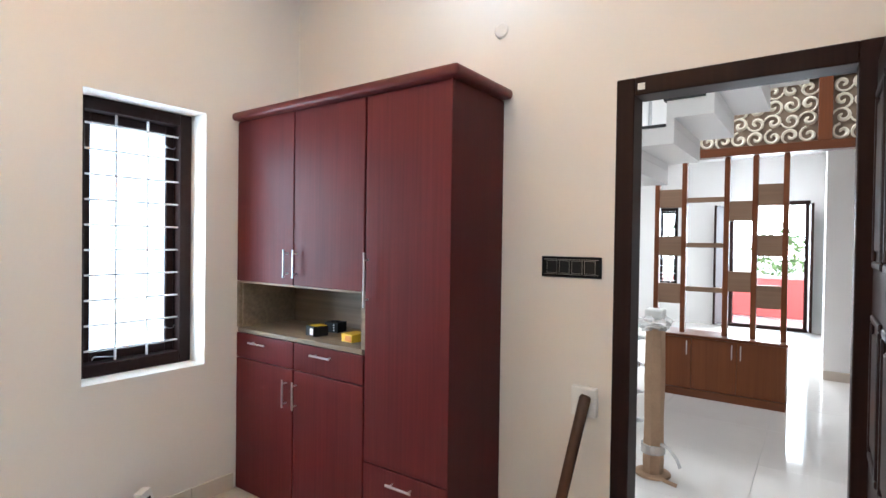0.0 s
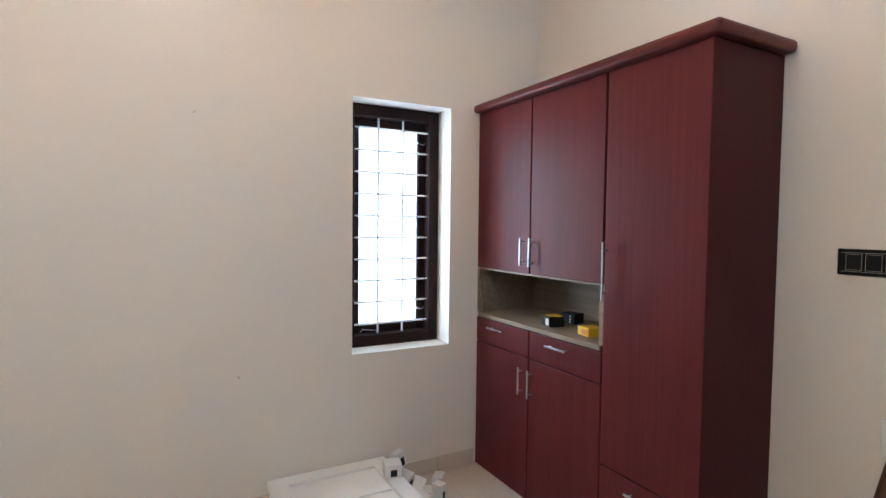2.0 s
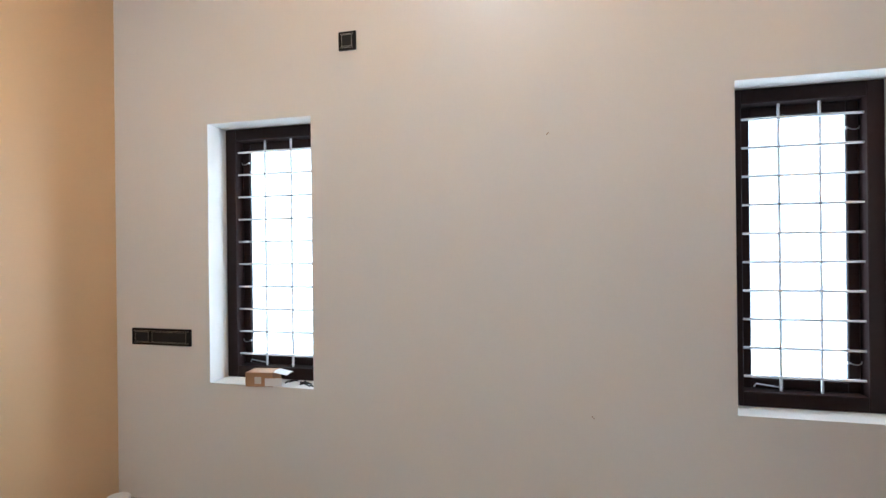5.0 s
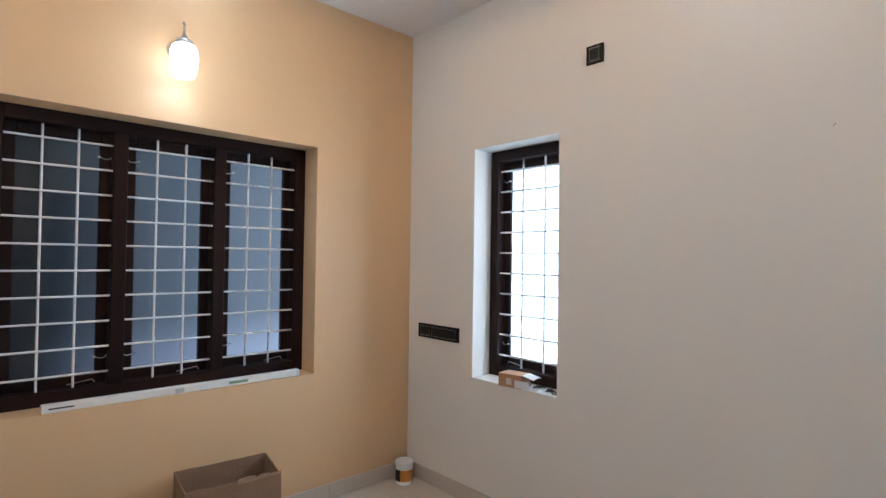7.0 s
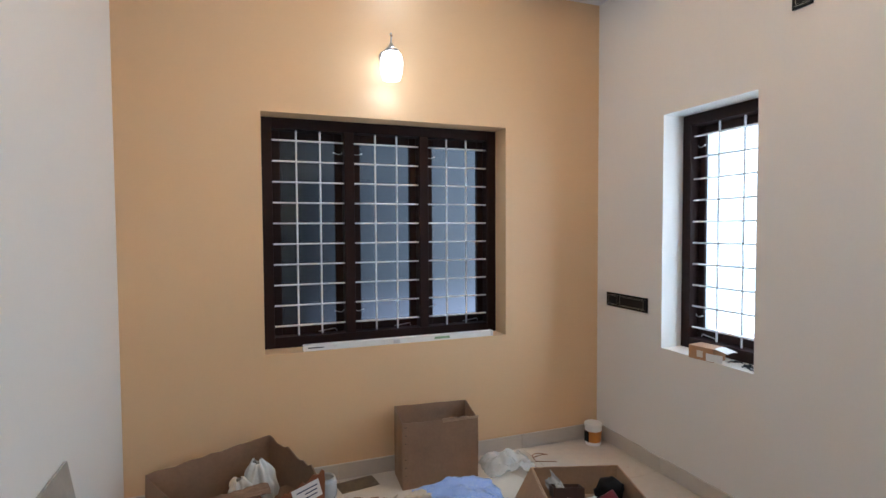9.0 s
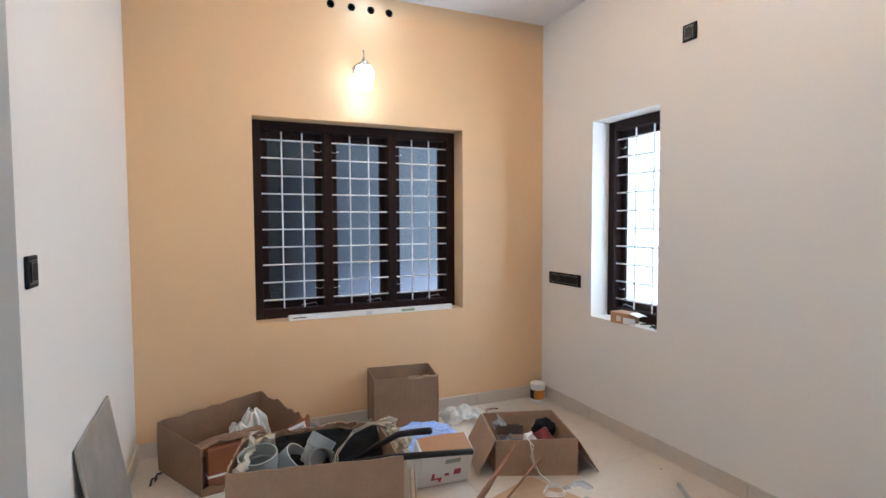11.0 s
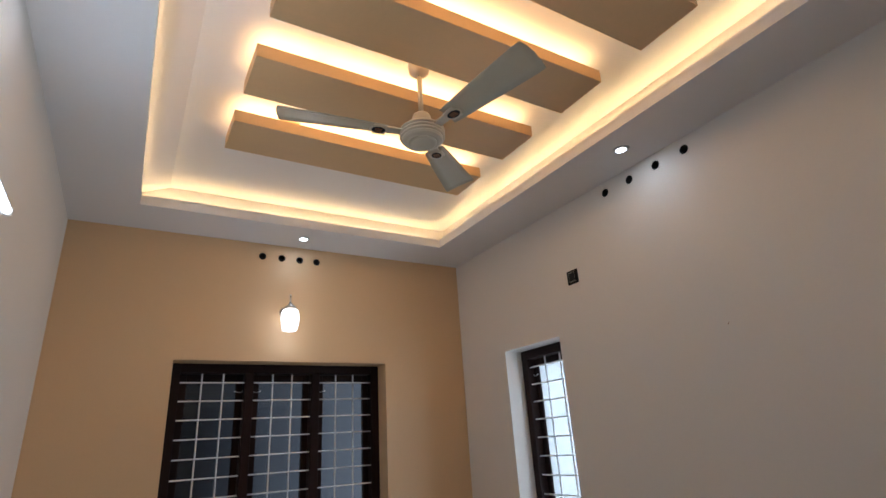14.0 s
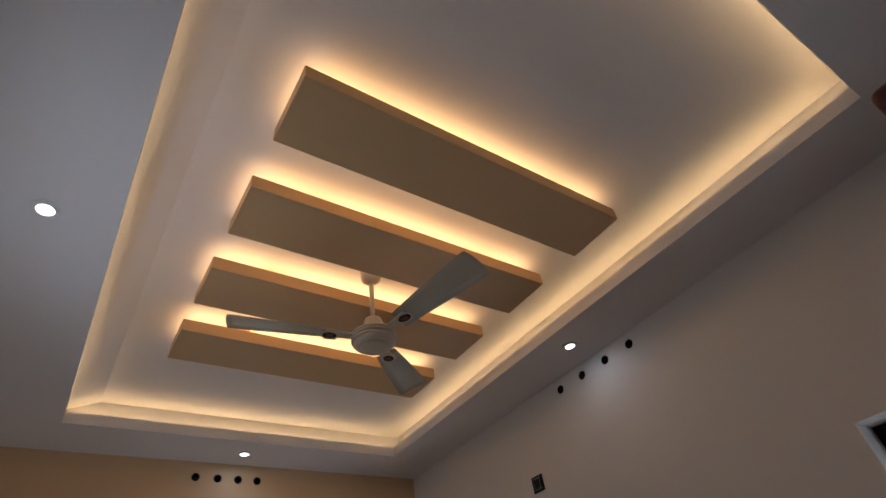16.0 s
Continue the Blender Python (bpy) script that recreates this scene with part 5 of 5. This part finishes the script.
tagged(obj("plastic_film", merge(sheet((0.66, 0.13, 0.012), (0.30, -0.03, 0.0), (0.03, 0.25, 0.0), 0.001, 0.05, 24, 8, 0.05)), M_FILM, smooth=True), "crumpled milky plastic film on the floor", "plastic film")
tagged(obj("ivory_board", moved(box(-0.16, 0.16, -0.16, 0.16, 0.001, 0.012, 0.002), pose(0.95, 0.47, 0.0, 0, 0, 20)), M_IVORY), "ivory sheet lying on the tiles", "sheet")
tagged(obj("brown_sheet", moved(box(-0.11, 0.11, -0.062, 0.062, 0.0005, 0.004), pose(1.71, 0.105, 0, 0, 0, 9)), M_MAT), "small printed brown sheet on the tiles", "sheet")
tagged(obj("glass_jar", moved(lathe([(0.002, 0), (0.06, 0), (0.066, 0.02), (0.064, 0.09), (0.05, 0.11), (0.047, 0.10), (0.058, 0.085), (0.06, 0.02), (0.002, 0.008)], 24), pose(1.90, 0.17, 0)), M_WRAP, smooth=True), "milky plastic tub on the tiles", "tub")
tagged(obj("cable_ring", tube([(0.56 + 0.05 * math.cos(a * 0.7), 0.17 + 0.045 * math.sin(a * 0.7), 0.006 + 0.03 * max(0, math.sin(a * 0.7))) for a in range(9)] + [(0.62, 0.22, 0.004), (0.50, 0.27, 0.004)], 0.0026, 6), M_STICK, smooth=True), "thin brown wire ring on the tiles", "wire")
pb = thing("paint_bucket", pose(0.115, 0.115, 0), "small white paint bucket with an orange label", "bucket")
part("body", lathe([(0.002, 0), (0.050, 0), (0.055, 0.10), (0.055, 0.125), (0.002, 0.1255)], 28), M_WHITEPL, pb, smooth=False)
part("lid", lathe([(0.002, 0.1257), (0.059, 0.1257), (0.059, 0.140), (0.054, 0.145), (0.002, 0.143)], 28), M_WHITEPL, pb)
part("label_band", lathe([(0.0513, 0.022), (0.0560, 0.095)], 28), surface("orange_label", (0.55, 0.20, 0.03), 0.4), pb, "orange and black label")
part("label_block", moved(box(-0.020, 0.020, -0.002, 0.002, 0.025, 0.095), pose(0.0545, 0.003, 0, 0, 0, -87)), M_BLACKMT, pb, "black label block")

# boards, sticks and offcuts nearer the door
tagged(obj("plywood_offcut", moved(box(-0.30, 0.30, -0.20, 0.20, 0.0005, 0.012, 0.002), pose(1.08, 1.45, 0, 0, 0, 20)), M_PLY), "pale plywood offcut lying on the tiles", "board")
for (a, b, r) in (((1.528, 1.514, 0.012), (0.952, 1.138, 0.190), 0.011), ((1.490, 1.525, 0.012), (1.069, 1.196, 0.125), 0.009), ((1.311, 1.466, 0.012), (0.846, 1.217, 0.130), 0.008)):
    tagged(obj("wooden_stick", tube([a, b], r, 7, 0.8), M_STICK), "brown wooden stick leaning on the carton", "stick", "wooden sticks")
tagged(obj("steel_rod", tube([(0.20, 1.56, 0.012), (0.31, 1.75, 0.012)], 0.012, 10), M_PVC), "short grey pipe lying on the tiles", "pipe")
tagged(obj("wire_coil", merge(*[tube([(0.85 + 0.07 * math.cos(a * 0.6) * (1 - 0.1 * k), 1.36 + 0.05 * math.sin(a * 0.6), 0.006 + 0.006 * k + 0.004 * math.sin(a)) for a in range(11)], 0.0022, 5) for k in range(5)]), M_WHITEPL), "loose coil of pale wire on the tiles", "wire")
tagged(obj("clear_film", sheet((0.62, 1.30, 0.004), (-0.02, 0.35, 0.0), (0.34, 0.05, 0), 0.001, 0.01, 10, 12, 0.02), M_FILM, smooth=True), "thin clear film on the tiles", "plastic film")
# spare floor tile leaning on the east wall
tagged(obj("spare_tile", moved(box(-0.005, 0.005, -0.30, 0.30, 0, 0.670, 0.001), pose(2.765, 1.20, 0.0, 0, 9.2, 0)), surface("grey_stone_tile", (0.30, 0.275, 0.24), 0.3, grain=0.12, patch=0.45, patch_scale=9)), "grey floor tile leaning against the wall", "tile")
for k in range(26):
    x, y = rng.uniform(0.1, 2.0), rng.uniform(0.3, 2.2)
    s = rng.uniform(0.003, 0.008)
    tagged(obj("debris_chip", moved(box(-s, s, -s * 0.6, s * 0.6, 0, s * 0.5), pose(x, y, 0.0003, 0, 0, rng.uniform(0, 180))), M_IVORY if k % 2 else M_CARD), "small chip of debris on the tiles", "debris", "debris on the tiles")

# ---- sills ----
bt = thing("tube_batten", pose(1.40, -0.030, W3[2] + 0.0005), "white LED batten fitting lying on the sill", "batten")
part("channel", box(-0.585, 0.585, -0.020, 0.024, 0, 0.034, 0.003), M_WHITEPL, bt)
part("label", box(0.40, 0.57, 0.0245, 0.0250, 0.010, 0.026), M_PAPER, bt)
part("label_bars", box(0.47, 0.56, 0.0252, 0.0256, 0.015, 0.021), M_BLACKMT, bt, "dark maker's mark bar")
part("green_sticker", box(-0.30, -0.20, 0.0245, 0.0250, 0.010, 0.024), surface("green_sticker_print", (0.22, 0.34, 0.20), 0.5), bt, "green sticker")
part("clip", box(0.02, 0.06, 0.0245, 0.029, 0.006, 0.028, 0.002), M_STEEL, bt)
part("end_cap", box(-0.60, -0.5855, -0.022, 0.026, 0, 0.036, 0.003), M_WHITEPL, bt)
ob = thing("small_carton", pose(-0.035, 0.91, W2[2] + 0.0005, 0, 0, 8), "small open brown carton on the window sill", "box")
part("body", box(-0.05, 0.055, -0.085, 0.06, 0, 0.072, 0.002), M_CARDORANGE, ob)
part("flap", sheet((-0.04, 0.061, 0.071), (0.085, 0, 0), (0.01, 0.075, -0.012), 0.002, 0.004, 4, 3), M_PAPER, ob, "pale torn flap")
part("flap", sheet((0.056, 0.02, 0.004), (-0.01, 0.085, 0.0), (0.0, 0.0, 0.04), 0.002, 0.004, 4, 3), M_PAPER, ob, "pale torn flap")
part("print_mark", box(0.0555, 0.0562, -0.035, 0.0, 0.015, 0.05), M_IVORY, ob)
for k in range(16):
    y, x = rng.uniform(1.00, 1.17), rng.uniform(-0.12, -0.03)
    a = rng.uniform(0, 3.1)
    tagged(obj("black_clip", tube([(x, y, W2[2] + 0.004), (x + 0.02 * math.cos(a), y + 0.02 * math.sin(a), W2[2] + 0.010), (x + 0.035 * math.cos(a + 0.5), y + 0.035 * math.sin(a + 0.5), W2[2] + 0.004)], 0.0035, 5), M_BLACKMT), "small black plastic clip on the sill", "clip", "black clips on the sill")

# ---- packs on the cabinet's open shelf ----
ZS = 0.9220


def pack(name, x, y, w, d, h, turn, mat, label):
    p = thing(name, pose(x, y, ZS, 0, 0, turn), label, "box")
    part("carton", box(-w / 2, w / 2, -d / 2, d / 2, 0, h, 0.0015), mat, p)
    return p


p = pack("lamp_box", 0.555, 3.99, 0.088, 0.085, 0.052, -14, M_BLACKMT, "black and yellow lamp box on the shelf")
part("top_print", box(-0.036, 0.036, -0.030, 0.038, 0.0522, 0.0530), M_YELLOW, p, "yellow top")
part("label_panel", box(0.005, 0.038, -0.0440, -0.0430, 0.008, 0.042), M_PAPER, p, "white text panel")
p = pack("lamp_box", 0.545, 4.13, 0.09, 0.08, 0.055, 10, M_BLACKMT, "black lamp box with a window at the back of the shelf")
for i in range(3):
    part("label_dot", box(0.014, 0.022, -0.0415, -0.0405, 0.010 + 0.014 * i, 0.017 + 0.014 * i), M_PAPER, p)
part("rim", box(-0.02, 0.02, -0.02, 0.02, 0.0552, 0.059, 0.002), M_BLACKPL, p)
p = pack("lamp_box", 0.82, 4.00, 0.085, 0.095, 0.04, -8, M_YELLOW, "yellow lamp box on the shelf")
part("label_panel", box(-0.01, 0.038, -0.0490, -0.0480, 0.005, 0.032), surface("orange_print", (0.60, 0.22, 0.02), 0.4), p, "orange text panel")
tagged(obj("thin_cable", tube([(0.40, 4.05, ZS + 0.003), (0.45, 4.02, ZS + 0.004), (0.49, 4.05, ZS + 0.003), (0.46, 4.09, ZS + 0.003)], 0.0022, 5), M_RUBBER), "thin black wire on the shelf", "wire")

# ---- white tray and small lamp boxes by the window wall ----
tr = thing("white_tray", pose(0, 0, 0), "white moulded panel with a recessed middle, propped flat", "panel")
TX0, TX1, TY0, TY1, TZ = 0.014, 0.66, 2.66, 3.275, 0.165
part("rim", pierced([rect(TX0, TX1, TY0, TY1), rect(TX0 + 0.085, TX1 - 0.085, TY0 + 0.085, TY1 - 0.085)], -0.03, pose(0, 0, TZ - 0.03, -90, 0, 0)), M_WHITEPL, tr)
part("panel", box(TX0 + 0.083, TX1 - 0.083, TY0 + 0.083, TY1 - 0.083, TZ - 0.026, TZ - 0.014), M_WHITEPL, tr)
part("carcass", merge(box(TX0 + 0.01, TX1 - 0.01, TY0 + 0.01, TY1 - 0.01, 0.0, TZ - 0.031)), M_WHITEPL, tr)
part("inner_batten", box(TX0 + 0.30, TX0 + 0.34, TY0 + 0.09, TY1 - 0.09, TZ - 0.0135, TZ - 0.004, 0.002), M_WHITEPL, tr)


def lamp_carton(x, y, z, rx, ry, rz, w=0.075, d=0.075, h=0.06):
    p = thing("lamp_carton", pose(x, y, z, rx, ry, rz), "small white lamp carton with a dark window", "box", "small white lamp cartons")
    part("carton", box(-w / 2, w / 2, -d / 2, d / 2, 0, h, 0.001), M_PAPER, p)
    part("window", box(w / 2 + 0.0003, w / 2 + 0.0010, -d * 0.18, d * 0.22, 0.006, h * 0.62), M_BLACKMT, p, "dark die-cut window")
    return p


lamp_carton(0.23, 3.235, TZ + 0.001, 0, 0, -12, 0.085, 0.085, 0.065)
lamp_carton(0.135, 3.325, 0.152, 12, -8, 20, 0.05, 0.06, 0.08)
lamp_carton(0.15, 3.345, 0.06, 20, 10, 35)
lamp_carton(0.22, 3.375, 0.03, 30, 20, 50, 0.055, 0.13, 0.055)
lamp_carton(0.13, 3.40, 0.001, 0, 0, 30, 0.09, 0.09, 0.06)
lamp_carton(0.32, 3.355, 0.004, 0, 4, 12, 0.07, 0.07, 0.07)
lamp_carton(0.30, 3.47, 0.002, 0, 0, 25, 0.06, 0.05, 0.095)
lamp_carton(0.20, 3.52, 0.002, 0, 0, -40, 0.085, 0.055, 0.085)
lamp_carton(0.25, 3.44, 0.001, 0, 0, 60, 0.08, 0.08, 0.05)

# small scuffs on the window wall, each stood in for by a bent sliver
for y, z, tilt in ((2.35, 1.93, 35), (2.53, 0.70, -60)):
    tagged(obj("wall_scuff", moved(tube([(0.0, 0, 0), (0.004, 0.005, 0.002), (0.003, 0.013, 0.003)], 0.0014, 6), pose(0, y, z, tilt, 0, 0)), M_CARD), "tiny bent sliver standing in for a scuff on the wall", "wire")

# ---- floor tiles ----
for i in range(5):
    for j in range(8):
        a0, a1, b0, b1 = i * 0.6, min((i + 1) * 0.6, W), j * 0.6, min((j + 1) * 0.6, L + 0.2)
        if a1 - a0 < 0.02 or b1 - b0 < 0.02:
            continue
        part("floor_tile", box(a0 + 0.001, a1 - 0.001, b0 + 0.001, b1 - 0.001, -0.004, 0, 0.0006), M_TILE, floor)
base = None
for i in range(8):
    for j in range(11):
        a0, b0 = -1.6 + i * 0.8, HY + j * 0.8
        if base is None:
            base = part("floor_tile", box(0.0008, 0.7992, 0.0008, 0.7992, -0.004, 0, 0.0005), M_HALLTILE, hall_floor)
            q = base
        else:
            q = new("floor_tile", base.data)
            q.parent = hall_floor
        q.location = (a0, b0, 0)
